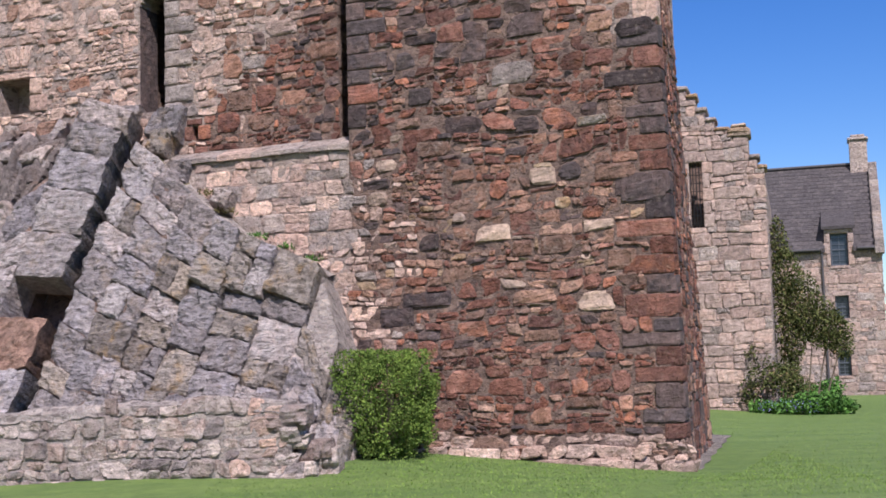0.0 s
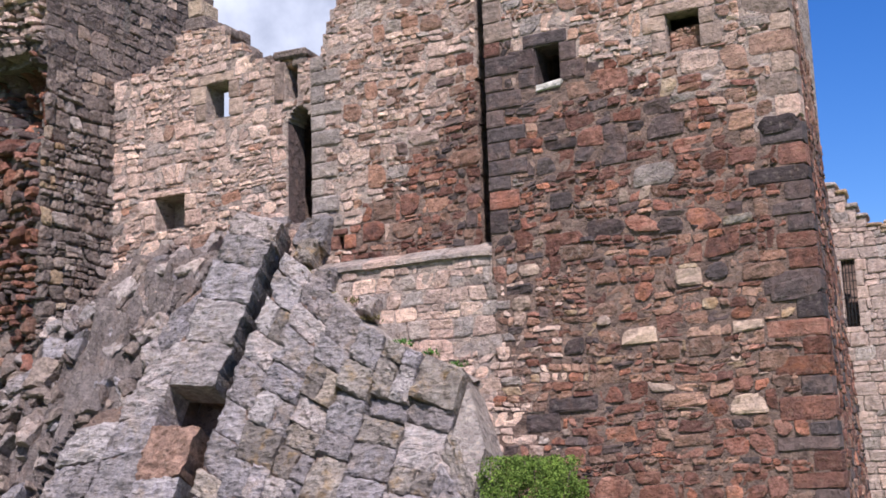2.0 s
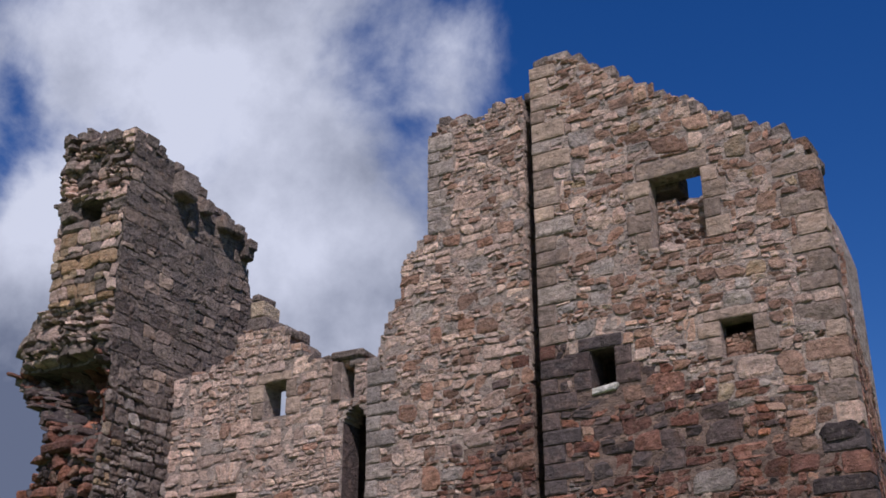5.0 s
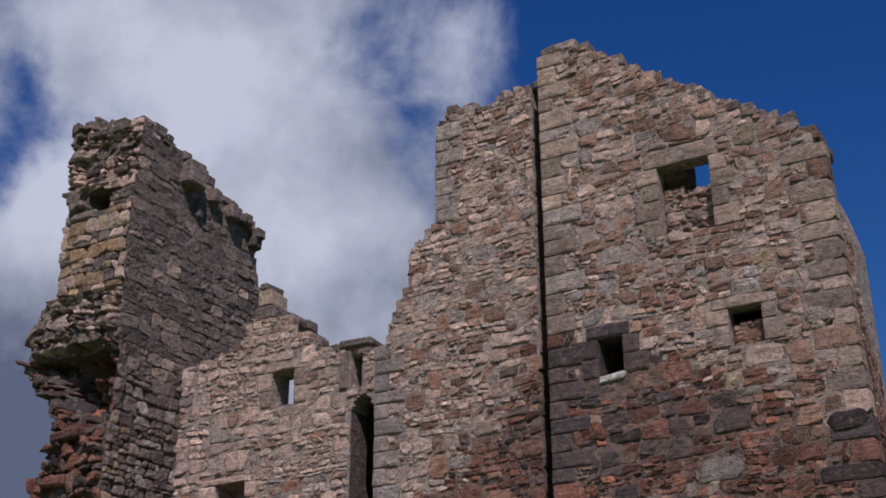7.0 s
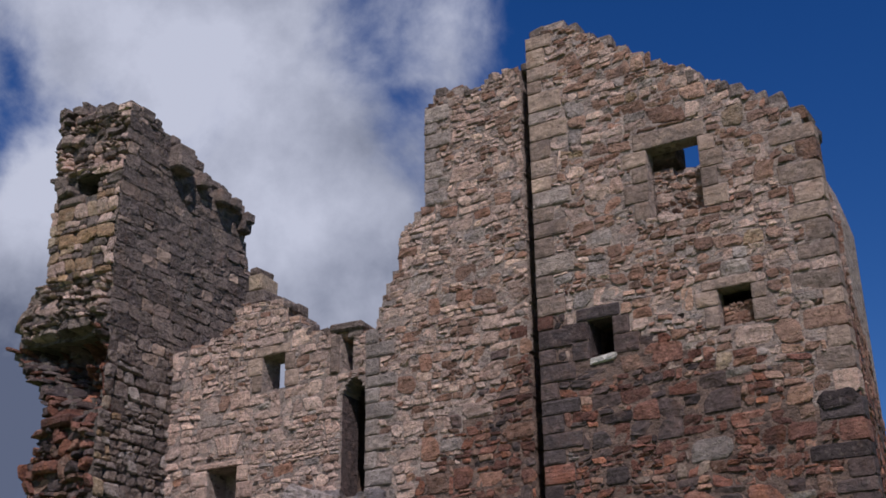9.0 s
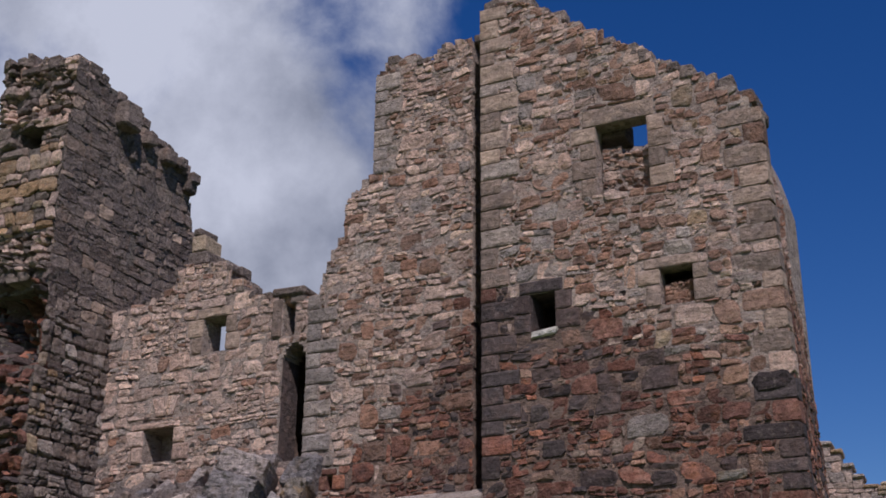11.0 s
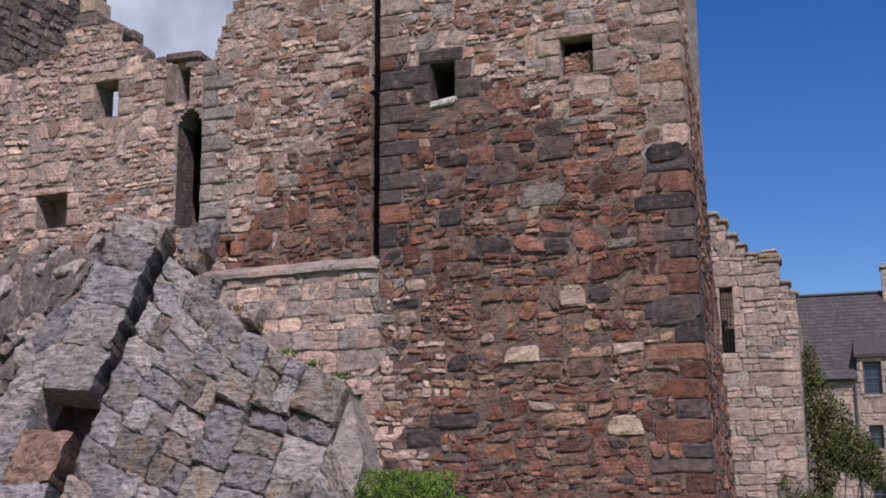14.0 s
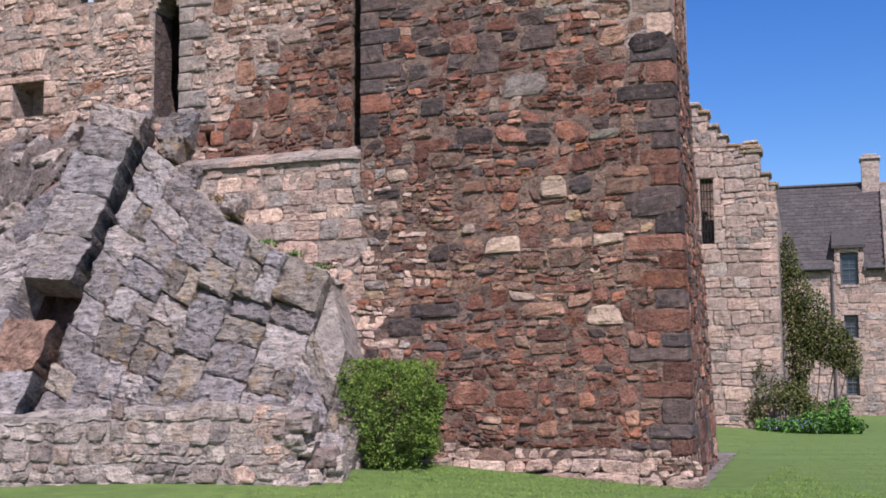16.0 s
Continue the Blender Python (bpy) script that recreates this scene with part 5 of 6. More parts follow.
def build_heap():
    heap = empty("rubble_heap", FALLEN.matrix_world.copy())
    tagged(heap, "torn pale rubble core of the collapsed wall with protruding stones", "rubble")
    top = profile([(-12.5, 5.6), (-9.0, 5.5), (-7.6, 5.5), (-7.2, 6.0), (-6.7, 6.5), (-6.0, 6.75), (-5.0, 6.85), (-4.0, 6.6), (-3.0, 5.8)])
    rim = profile([(0.0, -7.3), (2.9, -6.4), (3.1, -5.5), (5.0, -5.0), (5.3, -4.65), (6.8, -4.3)])

    def place(a, b, out):
        return (a, -0.1 - out, b)

    def shape(a, b, d):
        z = b * top(a)
        back = max(0.0, b - 0.86) ** 1.3 * 12
        d2 = d * 2.3 - back
        inside_rim = a - rim(z)
        if inside_rim > -0.15:
            d2 = min(d2, -0.35 - 1.2 * min(1, max(0, inside_rim)))
        return a + 0.2 * d, z + 0.08 * d, d2

    rough_mass("rubble_core", heap, place, -12.5, -3.0, 0.0, 1.0, 260, 170, shape, RUBBLE, 4.0)
    spots = 0
    while spots < 330:
        a, z = RNG.uniform(-11.5, -4.9), RNG.uniform(0.5, 6.6)
        if z > top(a) - 0.2 or a > rim(z) - 0.1:
            continue
        w, h = RNG.uniform(0.18, 0.62), RNG.uniform(0.12, 0.34)
        ang = RNG.normal(0.95, 0.5)
        c, q = math.cos(ang), math.sin(ang)
        quad = [(a + x * c - y * q + RNG.normal(0, 0.05), z + x * q + y * c + RNG.normal(0, 0.05)) for x, y in ((-w / 2, -h / 2), (w / 2, -h / 2), (w / 2, h / 2), (-w / 2, h / 2))]
        back = max(0.0, z / top(a) - 0.86) ** 1.3 * 12
        craggy(quad, lambda x, y, out, k=back: (x, -0.1 - out + k, y), (BLOCK, RUIN, RUIN, WALLSTONE)[RNG.integers(4)], RNG.uniform(-0.12, 0.16), 0.6, heap, "stone", 6, 1.5)
        spots += 1
    # broken right-hand end of the fallen piece, down to the grass
    end = empty("rubble_end", FALLEN.matrix_world.copy())
    tagged(end, "broken tapering masonry end with loose grey stones in grass", "rubble")
    right = profile([(-0.3, 1.6), (0.39, 1.37), (1.0, 1.12), (1.7, 0.9), (2.5, 0.55), (3.4, 0.42)])

    def eplace(a, b, out):
        return (a, 0.1 - out, b)

    def eshape(a, b, d):
        z = -0.3 + b * 3.75
        lo, hi = -0.35, right(z)
        x = lo + a * (hi - lo)
        bulge = 0.2 * (1 - b) * math.sin(math.pi * min(1, a * 0.9 + 0.1))
        wrap = -1.6 * max(0, a - 0.72) ** 1.5 * 5
        return x + 0.15 * d, z + 0.1 * d, d * 1.3 + bulge + wrap - 0.05

    rough_mass("rubble_core", end, eplace, 0.0, 1.0, 0.0, 1.0, 60, 90, eshape, CORE, 9.0)
    n = 0
    while n < 60:
        t, b = RNG.uniform(0.35, 0.97), RNG.random() ** 1.8 * 0.7
        z = -0.1 + b * 3.3
        x = -0.35 + t * (right(z) + 0.35)
        w, h = RNG.uniform(0.2, 0.55), RNG.uniform(0.14, 0.32)
        ang = RNG.normal(0.9, 0.45)
        c, q = math.cos(ang), math.sin(ang)
        quad = [(x + e * c - g * q, z + e * q + g * c) for e, g in ((-w / 2, -h / 2), (w / 2, -h / 2), (w / 2, h / 2), (-w / 2, h / 2))]
        out0 = 0.2 * (1 - b) * math.sin(math.pi * min(1, t * 0.9 + 0.1)) - 8 * max(0, t - 0.72) ** 1.5
        craggy(quad, lambda p, r, o, k=out0: (p, 0.1 - o - k, r), (BLOCK, WALLSTONE, BLOCK, OCHRE, WALLSTONE)[RNG.integers(5)], RNG.uniform(-0.1, 0.1), 0.5, end, "stone", 6, 1.1)
        n += 1


build_heap()

# ---------------------------------------------------------------- low garden wall in front of it
LOW = empty("garden_wall", pose(-2.17, 16.15, 0, 0, 0, -4))
tagged(LOW, "low weathered rubble wall of rounded pale stones with a rough mortared top", "low wall")


def build_low_wall():
    top = profile([(-9.0, 0.75), (-6.2, 0.92), (-5.2, 1.0), (-4.0, 1.1), (-3.2, 1.15), (-2.0, 1.2), (-0.5, 1.22), (0.12, 1.16)])
    inside = lambda u, z: -9 < u < 0.12 and z < top(u) - 0.06 + ragged(u, 0.03, 31.0)
    s = Stones()
    lay_rubble(s, front_place(0.0), inside, -9.0, 0.12, -0.1, 1.3, lambda u, z: WALLSTONE if u < -0.6 or RNG.random() < 0.5 else PALE, band=(0.2, 0.4), stack=(0.8, 0.2, 0.0), aspect=(0.7, 1.5), proud=(0.012, 0.045), rough=0.6, gap=0.014, wander=0.05)
    s.emit(LOW, lambda i: -i[3], 300)
    core_mesh("wall_core", LOW, CORE, inside, -9.0, 0.12, level_list(-0.2, 1.3, 0.08), 0.0, 0.75)
    n, m = 180, 12
    v, f = [], []
    for i in range(n + 1):
        a = -9 + 8.98 * i / n
        for j in range(m + 1):
            t = j / m
            y = -0.02 + 0.8 * t
            edge = min(1.0, min(t, 1 - t) * 6)
            v.append((a, y, top(a) - 0.16 + 0.15 * edge ** 0.6 + 0.05 * noise.noise(Vector((a * 2.5, y * 3, 1))) + 0.03 * noise.noise(Vector((a * 9, y * 9, 3)))))
    for i in range(n):
        for j in range(m):
            f.append((i * (m + 1) + j, (i + 1) * (m + 1) + j, (i + 1) * (m + 1) + j + 1, i * (m + 1) + j + 1))
    raw("mortar_top", v, f, CORE, LOW, smooth=True, label="rough pinkish mortar capping")


build_low_wall()


def build_wall_end():
    """Loose stones where the low wall breaks off."""
    for _ in range(26):
        x, z = RNG.uniform(-0.25, 0.4), RNG.uniform(0.0, 1.1)
        if z > 1.15 - max(0, x) * 2.4:
            continue
        w = RNG.uniform(0.2, 0.38)
        q = [(x + RNG.normal(0, 0.03), z + RNG.normal(0, 0.03)), (x + w, z), (x + w + RNG.normal(0, 0.04), z + w * 0.7), (x, z + w * 0.7)]
        craggy(q, lambda a, b, out, k=max(0, x) * 0.9: (a, k - out, b), WALLSTONE, RNG.uniform(0.0, 0.1), 0.5, LOW, "stone", 6, 1.3)


build_wall_end()

# ---------------------------------------------------------------- plants
def leaf_cloud(name, parent, points, sizes, mat, droop=0.3, long=1.6):
    """Many small bent leaves, one pair of triangles each, at given points."""
    n = len(points)
    d = RNG.normal(0, 1, (n, 3)); d[:, 2] -= droop; d /= np.linalg.norm(d, axis=1)[:, None]
    e = np.cross(d, RNG.normal(0, 1, (n, 3))); e /= np.linalg.norm(e, axis=1)[:, None]
    p, s = np.asarray(points), np.asarray(sizes)[:, None]
    nrm = np.cross(d, e)
    v = np.stack([p, p + d * s * long * 0.5 + e * s * 0.5 + nrm * s * 0.12, p + d * s * long, p + d * s * long * 0.5 - e * s * 0.5 + nrm * s * 0.12], 1).reshape(-1, 3)
    i = np.arange(n)[:, None] * 4
    f = np.concatenate([i + [0, 1, 2], i + [0, 2, 3]], 1).reshape(-1, 3)
    return raw(name, v.tolist(), f.tolist(), mat, parent)


def branch(bm, a, b, r0, r1, sides=6):
    a, b = Vector(a), Vector(b)
    z = (b - a).normalized()
    x = z.orthogonal().normalized()
    y = z.cross(x)
    rings = []
    for p, r in ((a, r0), (b, r1)):
        rings.append([bm.verts.new(p + (x * math.cos(k * math.tau / sides) + y * math.sin(k * math.tau / sides)) * r) for k in range(sides)])
    for k in range(sides):
        bm.faces.new((rings[0][k], rings[0][(k + 1) % sides], rings[1][(k + 1) % sides], rings[1][k]))


def build_bush():
    x, y = -0.9, 18.1
    g = ground_height(x, y)
    ob = empty("clipped_bush", pose(x, y, g, 0, 0, -12))
    tagged(ob, "round-cornered clipped green bush against the tower foot", "bush")
    pts, size = [], []
    while len(pts) < 42000:
        p = RNG.uniform(-1, 1, 3)
        r = (abs(p[0]) ** 3.4 + abs(p[1]) ** 3.4 + abs(p[2]) ** 3.4) ** (1 / 3.4)
        lump = 0.93 + 0.3 * noise.noise(Vector(p * 2.2)) + 0.3 * noise.noise(Vector(p * 5.5)) + 0.25 * noise.noise(Vector(p * 12))
        if r > lump or noise.noise(Vector(p * 9 + np.array((4, 4, 4)))) < -0.32 or r < 0.62 * lump or (r < 0.85 and RNG.random() < 0.6):
            continue
        w = 0.72 - 0.08 * max(0, -p[2])
        pts.append((p[0] * w, p[1] * w, 0.78 + p[2] * 0.78))
        size.append(RNG.uniform(0.012, 0.03))
    leaf_cloud("crown", ob, pts, size, HEDGE_LEAF)
    bm = bmesh.new()
    for k in range(26):
        a = RNG.uniform(0, math.tau)
        q = (0.12 * math.cos(a), 0.12 * math.sin(a), -0.05)
        h = (RNG.uniform(0.2, 0.62) * math.cos(a), RNG.uniform(0.2, 0.62) * math.sin(a), RNG.uniform(0.5, 1.5))
        branch(bm, q, h, 0.025, 0.008)
    part("branchwork", bm, BARK, ob)["kind"] = "stuff"


build_bush()


def build_grass():
    pts = []
    inv = CORNER.inverted()
    while len(pts) < 30000:
        if RNG.random() < 0.55:
            x, y = RNG.uniform(-3.0, 5.5), RNG.uniform(14.2, 20.8)
        else:
            y = 16 + 26 * RNG.random() ** 1.6
            x = RNG.uniform(3.0, 3.6 + y * 0.34)
        q = inv @ Vector((x, y, 0))
        if (q.y > -0.12 and -9 < q.x < 0.75 and q.y < 7) or (x < -2.0 and y > 16.1) or (x < -0.9 and y > 17.3 and y < 19.5):
            continue
        pts.append((x, y, ground_height(x, y) - 0.005))
    p = np.array(pts)
    n = len(p)
    a = RNG.uniform(0, math.tau, n)
    h, w = RNG.uniform(0.01, 0.03, n), RNG.uniform(0.005, 0.01, n)
    side = np.stack([np.cos(a) * w, np.sin(a) * w, 0 * a], 1)
    tip = np.stack([RNG.normal(0, 0.015, n), RNG.normal(0, 0.015, n), h], 1)
    v = np.stack([p - side, p + side, p + tip], 1).reshape(-1, 3)
    f = (np.arange(n)[:, None] * 3 + [0, 1, 2]).tolist()
    ob = raw("grass", v.tolist(), f, GRASS_BLADE)
    tagged(ob, "short mown grass blades on the lawn", "grass", kind="stuff")


build_grass()

# ---------------------------------------------------------------- gabled range beyond the tower
GABLE = empty("gabled_range", pose(7.61, 34.0, 0, 0, 0, -16))
tagged(GABLE, "pinkish stone gable with crow steps and a tall barred window", "building")
BARRED = (-0.62, -0.27, 5.23, 7.08)
STEPS = [(-2.6, -1.4, 10.2), (-1.4, -0.95, 9.6), (-0.95, -0.6, 9.2), (-0.6, -0.35, 8.95), (-0.35, -0.1, 8.55), (-0.1, 0.15, 8.25), (0.15, 0.5, 7.95), (0.5, 1.06, 7.75), (1.06, 1.28, 7.1), (1.28, 1.46, 6.8)]


def gable_top(u):
    for a, b, z in STEPS:
        if a <= u < b:
            return z
    return 6.8


def build_gable():
    s = Stones()
    hole = lambda u, z: in_hole(u, z, BARRED)
    inside = lambda u, z: -2.6 < u < 1.46 and z < gable_top(u) and not hole(u, z)
    taken = [BARRED] + surround(s, front_place(0.0), BARRED, PINK, side=0.26, head=0.3, sill=0.16, courses=5)
    lay_rubble(s, front_place(0.0), inside, -2.6, 1.46, -0.2, 10.2, lambda u, z: PINK if RNG.random() < 0.8 else (GREY), taken, band=(0.24, 0.4), stack=(0.7, 0.3, 0.0), aspect=(1.0, 2.3), proud=(0.01, 0.03), rough=0.35, gap=0.012)
    s.emit(GABLE, lambda i: -i[3], 300)
    core_mesh("gable_wall", GABLE, MORTAR, inside, -2.6, 1.46, level_list(-0.3, 10.2, 0.3, [BARRED[2], BARRED[3]] + [q[2] for q in STEPS]), 0.015, 0.8)
    box_part("side_wall", (0.66, 0.8, -0.3), (1.44, 9.0, 6.6), PINK, GABLE, 0.02)
    box_part("room_back", (-2.4, 2.2, 4.0), (0.6, 2.4, 7.6), MORTAR_DARK, GABLE, 0.0)
    for a, b, z in STEPS:
        bm = bmesh.new()
        box_bm(bm, (a - 0.02, -0.06, z - 0.02), (b + 0.05, 0.85, z + 0.1), 0.03, 0.02)
        part("crow_step", bm, GREY if RNG.random() < 0.6 else WARM, GABLE)
    bm = bmesh.new()
    box_bm(bm, (0.46, -0.08, 7.82), (1.1, 0.9, 8.0), 0.05, 0.03)
    part("cap_stone", bm, WARM, GABLE, "orange lichened cap stone")
    bm = bmesh.new()
    box_bm(bm, (0.56, -0.04, 8.0), (1.0, 0.8, 8.1), 0.04, 0.02)
    part("cap_stone", bm, WARM, GABLE)
    u0, u1, z0, z1 = BARRED
    for k in range(3):
        u = u0 + (u1 - u0) * (k + 1) / 4
        bm = bmesh.new()
        branch(bm, (u, 0.12, z0), (u, 0.12, z1), 0.014, 0.014)
        part("bar", bm, IRON, GABLE)
    for k in range(8):
        z = z0 + (z1 - z0) * (k + 0.5) / 8
        bm = bmesh.new()
        branch(bm, (u0, 0.11, z), (u1, 0.11, z), 0.011, 0.011)
        part("bar", bm, IRON, GABLE)


build_gable()

# ---------------------------------------------------------------- slate-roofed house
HOUSE = empty("house", pose(15.55, 47.1, 0, 0, 0, -18))
tagged(HOUSE, "two-storey stone house with a dark slate roof, dormer and chimney", "house")
HOUSE_WINDOWS = [(-0.53, 0.12, 5.0, 6.25), (-0.46, 0.04, 2.95, 3.82), (-0.48, 0.0, 0.75, 1.72), (1.55, 2.1, 2.9, 3.8)]


def window_at(parent, hole, mat, bars=(2, 3)):
    u0, u1, z0, z1 = hole
    win = box_part("window", (u0 + 0.005, 0.2, z0 + 0.005), (u1 - 0.005, 0.215, z1 - 0.005), GLASS, parent, 0.0, label="dark glazed sash window")
    for lo, hi in (((u0, 0.14, z0), (u0 + 0.06, 0.23, z1)), ((u1 - 0.06, 0.14, z0), (u1, 0.23, z1)), ((u0 + 0.06, 0.14, z0), (u1 - 0.06, 0.23, z0 + 0.07)), ((u0 + 0.06, 0.14, z1 - 0.06), (u1 - 0.06, 0.23, z1)), ((u0 + 0.06, 0.15, (z0 + z1) / 2 - 0.025), (u1 - 0.06, 0.22, (z0 + z1) / 2 + 0.025))):
        box_part("window_frame", lo, hi, mat, win, 0.006)
    for k in range(1, bars[0]):
        u = u0 + (u1 - u0) * k / bars[0]
        box_part("glazing_bar", (u - 0.014, 0.17, z0 + 0.07), (u + 0.014, 0.2, z1 - 0.06), mat, win, 0.0)
    for k in range(1, 2 * bars[1]):
        if k != bars[1]:
            z = z0 + (z1 - z0) * k / (2 * bars[1])
            box_part("glazing_bar", (u0 + 0.06, 0.175, z - 0.012), (u1 - 0.06, 0.205, z + 0.012), mat, win, 0.0)


def build_house():
    s = Stones()
    inside = lambda u, z: -6.5 < u < 3.2 and z < (6.4 if -0.75 < u < 0.34 else 5.72) and not any(in_hole(u, z, h) for h in HOUSE_WINDOWS)
    taken = list(HOUSE_WINDOWS)
    for h in HOUSE_WINDOWS:
        taken += surround(s, front_place(0.0), h, PINK, side=0.2, head=0.18, sill=0.12, courses=3, proud=0.04)
    lay_rubble(s, front_place(0.0), inside, -3.4, 1.35, -0.2, 6.4, lambda u, z: PINK if RNG.random() < 0.75 else GREY, taken, band=(0.28, 0.42), stack=(0.8, 0.2, 0.0), aspect=(1.1, 2.4), proud=(0.008, 0.025), rough=0.3, gap=0.02)
    s.emit(HOUSE, lambda i: -i[3], 300)
    core_mesh("front_wall", HOUSE, MORTAR, lambda u, z: inside(u, z) and u < 1.35, -6.5, 1.35, level_list(-0.3, 6.4, 0.5, [h[i] for h in HOUSE_WINDOWS for i in (2, 3)] + [5.72]), 0.0, 0.6)
    box_part("end_wall", (0.75, 0.6, -0.3), (1.35, 7.4, 5.72), PINK, HOUSE, 0.0)
    box_part("back_wall", (-6.5, 6.8, -0.3), (0.75, 7.4, 5.72), PINK, HOUSE, 0.0)
    box_part("upper_floor", (-6.5, 0.6, 2.3), (0.75, 6.8, 2.5), MORTAR_DARK, HOUSE, 0.0)
    box_part("partition", (-6.5, 2.0, -0.3), (0.75, 2.2, 5.72), MORTAR_DARK, HOUSE, 0.0)
    # roof: two slopes with slates in courses
    e, r, ez, rz = -0.16, 3.7, 5.68, 9.42
    w0, w1, cut = HOUSE_WINDOWS[0][0] - 0.2, HOUSE_WINDOWS[0][1] + 0.2, 0.36
    for x0, x1, t0 in ((-6.5, w0, 0.0), (w1, 1.15, 0.0), (w0, w1, cut)):
        y0, z0 = e + (r - e) * t0, ez + (rz - ez) * t0
        v = [(x0, y0, z0), (x1, y0, z0), (x1, r, rz), (x0, r, rz), (x0, 7.6, ez), (x1, 7.6, ez)]
        v += [(a, b, c - 0.15) for a, b, c in v]
        raw("roof", v, [(0, 1, 2, 3), (3, 2, 5, 4), (6, 9, 8, 7), (9, 10, 11, 8), (0, 6, 7, 1), (4, 5, 11, 10), (1, 7, 8, 2), (0, 3, 9, 6)], SLATE, HOUSE)
    verts, faces = [], []
    slope = Vector((0, r - e, rz - ez))
    ln = slope.length
    d = slope / ln
    nrm = Vector((0, -d.z, d.y))
    rows = 22
    singles = []
    for k in range(rows):
        t0, t1 = ln * k / rows, ln * (k + 1.15) / rows
        u = -3.4 - RNG.uniform(0, 0.25)
        while u < 1.12:
            w = RNG.uniform(0.2, 0.36)
            u1 = min(u + w - 0.006, 1.14)
            if t0 < ln * cut and u1 > w0 - 0.05 and u < w1 + 0.05:
                u += w
                continue
            lift = RNG.uniform(0.014, 0.024)
            jag = RNG.uniform(-0.02, 0.01)
            b = Vector((0, e, ez))
            q = [b + d * (t0 + jag) + nrm * (lift + 0.006), b + d * t1 + nrm * 0.008]
            pts = [(u, q[0].y, q[0].z), (u1, q[0].y, q[0].z), (u1, q[1].y, q[1].z), (u, q[1].y, q[1].z)]
            pts += [(a, y + 0.005, c - 0.02) for a, y, c in pts]
            singles.append((pts, [(0, 1, 2, 3), (0, 4, 5, 1), (1, 5, 6, 2), (0, 3, 7, 4)]))
            u += w
    singles.sort(key=lambda q: -q[0][0][2])
    for pts, fs in singles[:300]:
        raw("slate", pts, fs, SLATE, HOUSE)
    for pts, fs in singles[300:]:
        n0 = len(verts)
        verts += pts
        faces += [tuple(i + n0 for i in g) for g in fs]
    raw("slate_cover", verts, faces, SLATE, HOUSE)["kind"] = "stuff"
    box_part("ridge", (-6.5, r - 0.12, rz - 0.02), (1.0, r + 0.12, rz + 0.1), LEAD, HOUSE, 0.04)
    # raised gable skews with steps
    for k in range(13):
        t = k / 13
        y, z = e + (r - e) * t, ez + (rz - ez) * t
        bm = bmesh.new()
        box_bm(bm, (1.1, y - 0.1, z - 0.3), (1.45, y + 0.4, z + 0.32), 0.025, 0.01)
        part("skew_step", bm, GREY, HOUSE)
    bm = bmesh.new()
    vs = [bm.verts.new(p) for p in ((1.1, 0.0, 5.4), (1.36, 0.0, 5.4), (1.36, 3.7, 9.4), (1.1, 3.7, 9.4), (1.1, 7.4, 5.4), (1.36, 7.4, 5.4))]
    for q in ((1, 5, 2), (0, 3, 4), (0, 1, 2, 3), (3, 2, 5, 4), (0, 4, 5, 1)):
        bm.faces.new([vs[i] for i in q])
    part("gable_head", bm, PINK, HOUSE)
    stack = box_part("chimney", (0.42, 3.3, 8.9), (1.12, 4.2, 10.4), GREY, HOUSE, 0.02)
    box_part("chimney_cap", (0.36, 3.22, 10.4), (1.18, 4.28, 10.52), GREY, stack, 0.03)
    box_part("chimney_cap", (0.48, 3.4, 10.52), (1.06, 4.1, 10.66), GREY, stack, 0.04)
    # dormer over the upper window
    u0, u1, z0, z1 = HOUSE_WINDOWS[0]
    box_part("dormer_cheek", (u0 - 0.2, 0.02, 5.7), (u0 - 0.003, 1.3, 6.45), PINK, HOUSE, 0.01)
    box_part("dormer_cheek", (u1 + 0.003, 0.02, 5.7), (u1 + 0.2, 1.3, 6.45), PINK, HOUSE, 0.01)
    v = [(u0 - 0.3, -0.14, 6.42), (u1 + 0.3, -0.14, 6.42), (u1 + 0.3, 1.7, 7.28), (u0 - 0.3, 1.7, 7.28)]
    v += [(a, b, c + 0.12) for a, b, c in v]
    raw("dormer_roof", v, [(0, 3, 2, 1), (4, 5, 6, 7), (0, 1, 5, 4), (1, 2, 6, 5), (3, 0, 4, 7), (2, 3, 7, 6)], SLATE, HOUSE)
    for h in HOUSE_WINDOWS[:3]:
        window_at(HOUSE, h, FRAME_PAINT)
    box_part("gutter", (-3.4, -0.26, 5.58), (u0 - 0.32, -0.14, 5.68), LEAD, HOUSE, 0.03)
    box_part("gutter", (u1 + 0.32, -0.26, 5.58), (1.4, -0.14, 5.68), LEAD, HOUSE, 0.03)
    bm = bmesh.new()
    branch(bm, (-0.85, -0.08, 0.1), (-0.85, -0.08, 5.6), 0.045, 0.045, 8)
    part("downpipe", bm, LEAD, HOUSE)
    bm = bmesh.new()
    branch(bm, (-3.0, -0.3, 0.1), (-3.0, -0.3, 8.3), 0.05, 0.05, 8)
    part("downpipe", bm, LEAD, HOUSE)


build_house()


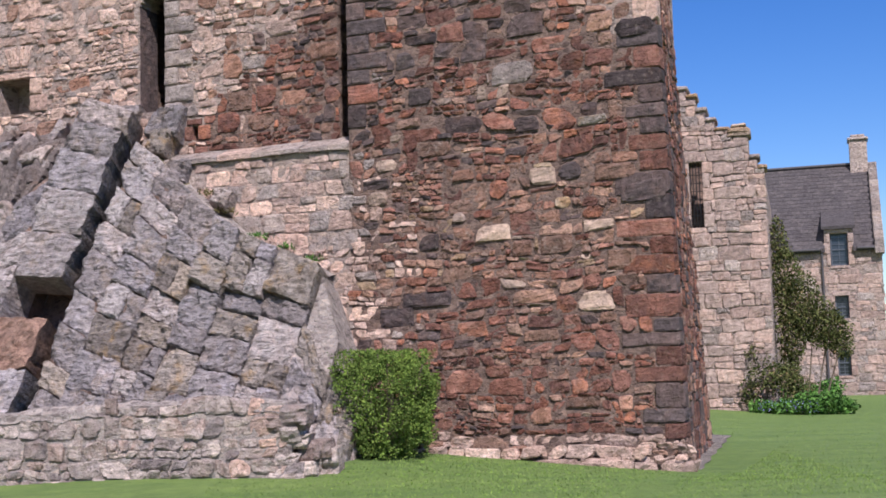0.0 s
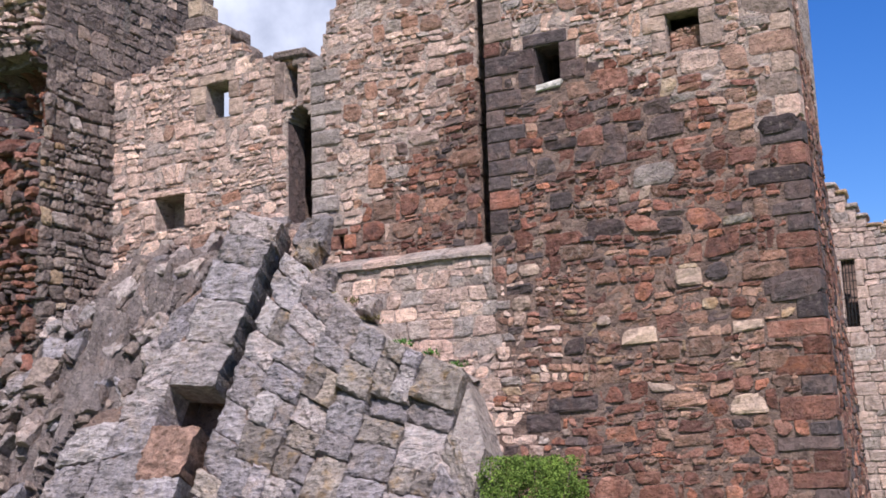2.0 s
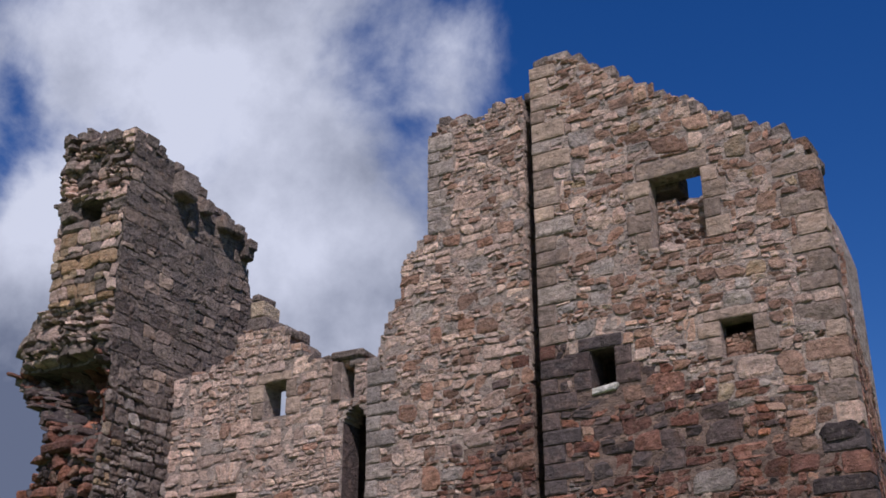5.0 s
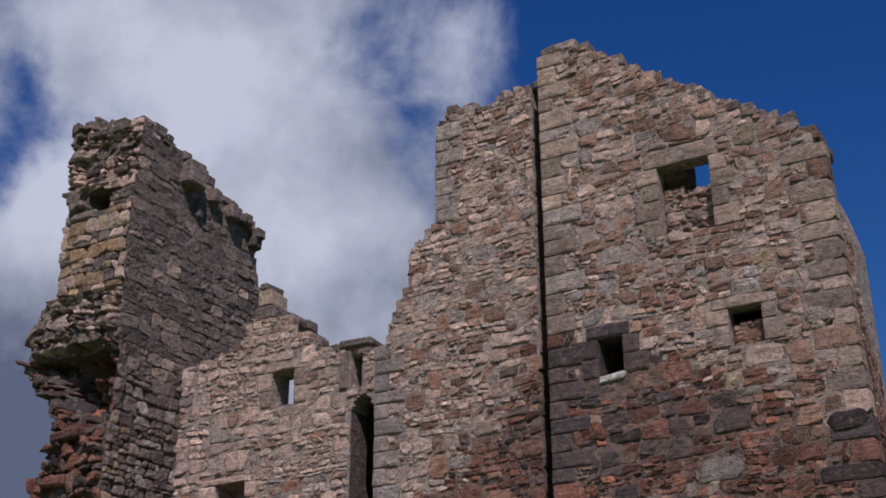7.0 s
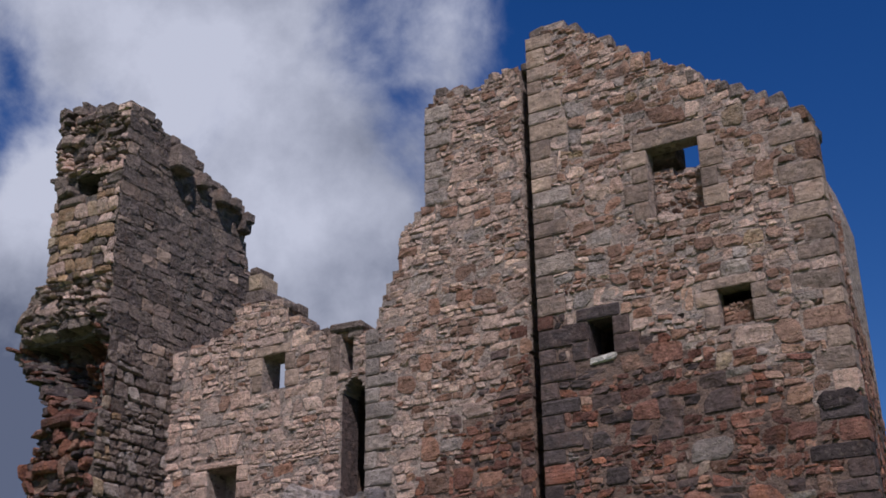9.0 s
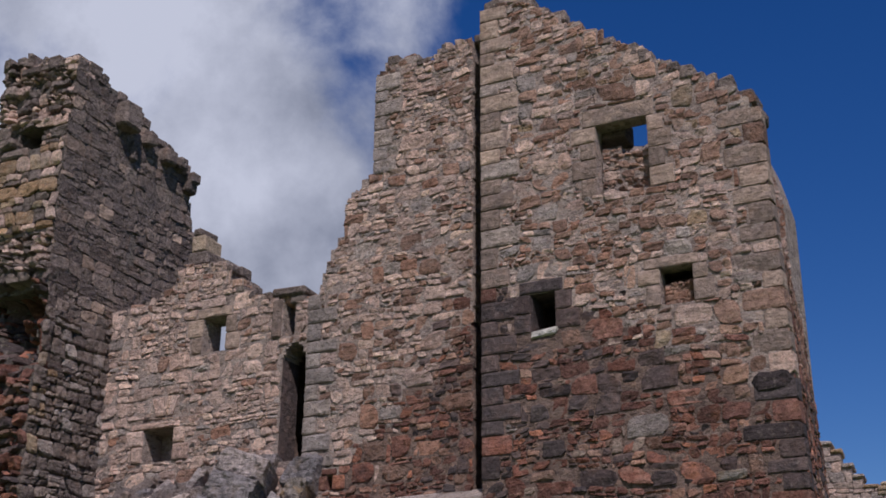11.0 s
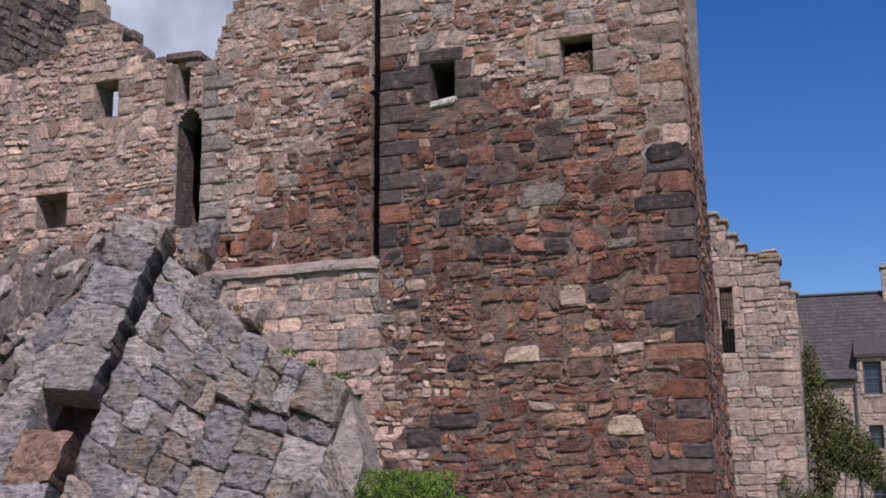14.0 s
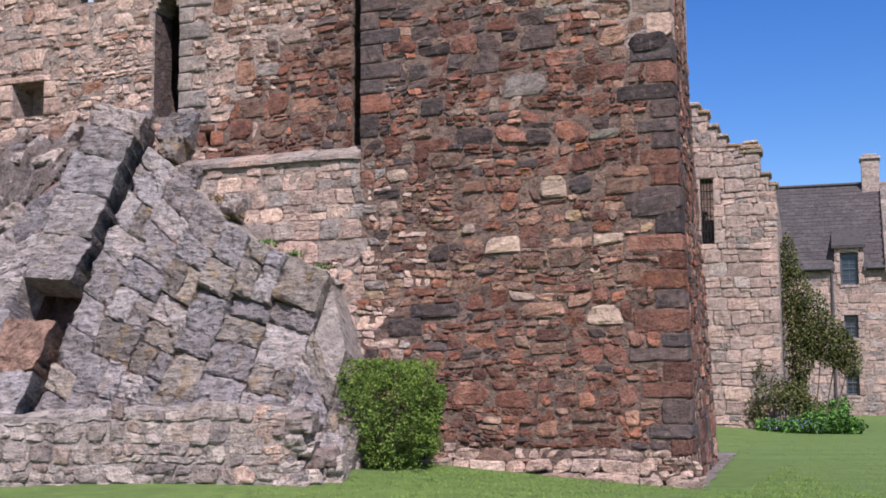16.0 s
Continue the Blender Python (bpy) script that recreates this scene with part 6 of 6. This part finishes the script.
# ---------------------------------------------------------------- climbing shrub, border plants, path
def shrub(name, label, base, heights, count, leaf, mat, category="shrub", stems=8, rot=-16):
    """heights: a list of (x, depth, z, radius x, radius z) leaf masses round the base."""
    ob = empty(name, pose(*base, 0, 0, rot))
    tagged(ob, label, category)
    pts, size = [], []
    area = sum(h[3] * h[4] for h in heights)
    bm = bmesh.new()
    for x, y, z, rx, rz in heights:
        for _ in range(int(count * rx * rz / area)):
            p = RNG.normal(0, 1, 3)
            p *= RNG.random() ** 0.3 / np.linalg.norm(p)
            k = 1 + 0.35 * noise.noise(Vector((p[0] * 2 + x, p[1] * 2, p[2] * 2 + z)))
            pts.append((x + p[0] * rx * k, y + p[1] * min(rx, 0.5) * k, max(0.02, z + p[2] * rz * k)))
            size.append(leaf * RNG.uniform(0.6, 1.4))
        branch(bm, (x * 0.6, y, 0), (x, y, z), 0.03, 0.012)
        for _ in range(stems):
            a = RNG.normal(0, 0.5, 3)
            branch(bm, (x, y, z - rz * 0.4), (x + a[0] * rx, y + a[1] * 0.3, z + a[2] * rz), 0.016, 0.005, 4)
    leaf_cloud("crown", ob, pts, size, mat)
    part("branchwork", bm, BARK, ob)["kind"] = "stuff"
    return ob


shrub("climbing_shrub", "tall straggling climber with small dull green leaves against stone", (10.25, 36.6, 0),
      [(-0.15, 0.0, 5.0, 0.28, 0.8), (0.0, 0.0, 4.0, 0.5, 1.0), (0.3, 0.0, 3.2, 0.75, 0.9), (0.75, 0.1, 2.6, 0.8, 0.75), (1.15, 0.1, 2.3, 0.65, 0.7), (0.1, 0.0, 2.2, 0.5, 0.9), (0.0, 0, 1.2, 0.35, 0.7), (1.5, 0.1, 1.9, 0.4, 0.5)], 14000, 0.05, CLIMBER_LEAF, "climbing plant")
shrub("border_shrub", "loose green and brown shrub growing against the gable wall", (8.75, 33.6, 0),
      [(0.0, 0.0, 1.1, 0.55, 0.5), (0.5, 0.0, 0.9, 0.5, 0.5), (-0.35, 0.1, 1.75, 0.2, 0.22), (-0.45, 0, 0.6, 0.3, 0.4), (0.9, 0.1, 0.7, 0.4, 0.4)], 2600, 0.05, CLIMBER_LEAF, stems=12)
shrub("border_plants", "low leafy border plants along the foot of the gable", (9.1, 33.0, 0),
      [(-0.6, 0, 0.2, 0.4, 0.2), (0.0, 0, 0.22, 0.5, 0.22), (0.6, 0, 0.3, 0.5, 0.3), (1.15, 0.1, 0.3, 0.45, 0.34), (1.5, 0.2, 0.22, 0.35, 0.2)], 3600, 0.06, BED_LEAF, "plants", stems=3)["group"] = "border plants"
shrub("border_plants", "low leafy border plants along the foot of the house", (13.9, 45.8, 0),
      [(-1.2, 0, 0.3, 0.5, 0.3), (-0.4, 0, 0.25, 0.4, 0.25), (0.4, 0, 0.35, 0.5, 0.35)], 1500, 0.08, BED_LEAF, "plants", stems=3)["group"] = "border plants"
FL = empty("blue_flowers", pose(9.0, 32.75, 0, 0, 0, -16))
tagged(FL, "small pale blue flowers among the border plants", "flowers")
PETALS = leaf_cloud("petals", FL, np.c_[RNG.uniform(-0.7, 0.9, 220), RNG.normal(0, 0.15, 220), RNG.uniform(0.1, 0.42, 220)], RNG.uniform(0.02, 0.035, 220), FLOWER)
PETALS["kind"] = "stuff"


def build_path():
    v, f = [], []
    for k in range(21):
        y = 0.2 + 7.0 * k / 20
        for u in (-0.1 - 0.1 * y, 0.16 - 0.08 * y + 0.03 * math.sin(k * 1.7)):
            p = CORNER @ Vector((u, y, 0))
            v.append((p.x, p.y, ground_height(p.x, p.y) + 0.015))
    for k in range(20):
        f.append((2 * k, 2 * k + 1, 2 * k + 3, 2 * k + 2))
    ob = raw("path", v, f, PATHMAT)
    tagged(ob, "narrow gravel strip along the tower foot", "path", kind="structure")


build_path()


def tuft(m, count, mat, label):
    ob = empty("grass_tuft", m)
    tagged(ob, label, "grass", "tufts on the fallen masonry")
    pts = np.c_[RNG.normal(0, 0.09, count), RNG.normal(0, 0.06, count), RNG.uniform(0.0, 0.06, count)]
    leaf_cloud("blade_clump", ob, pts, RNG.uniform(0.015, 0.035, count), mat, droop=-0.9, long=3.0)["kind"] = "stuff"


for x, y, z, mat in ((-0.95, 0.45, 4.2, BED_LEAF), (-0.45, 0.6, 4.05, BED_LEAF), (-1.9, 0.35, 5.0, MOSS), (-1.5, 0.3, 4.62, MOSS), (0.05, 0.5, 3.75, BED_LEAF)):
    tuft(FALLEN.matrix_world @ Matrix.Translation((x, y, z)) @ pose(0, 0, 0, 22, 0, 0), 70, mat, "small tuft of grass and moss on broken mortar")
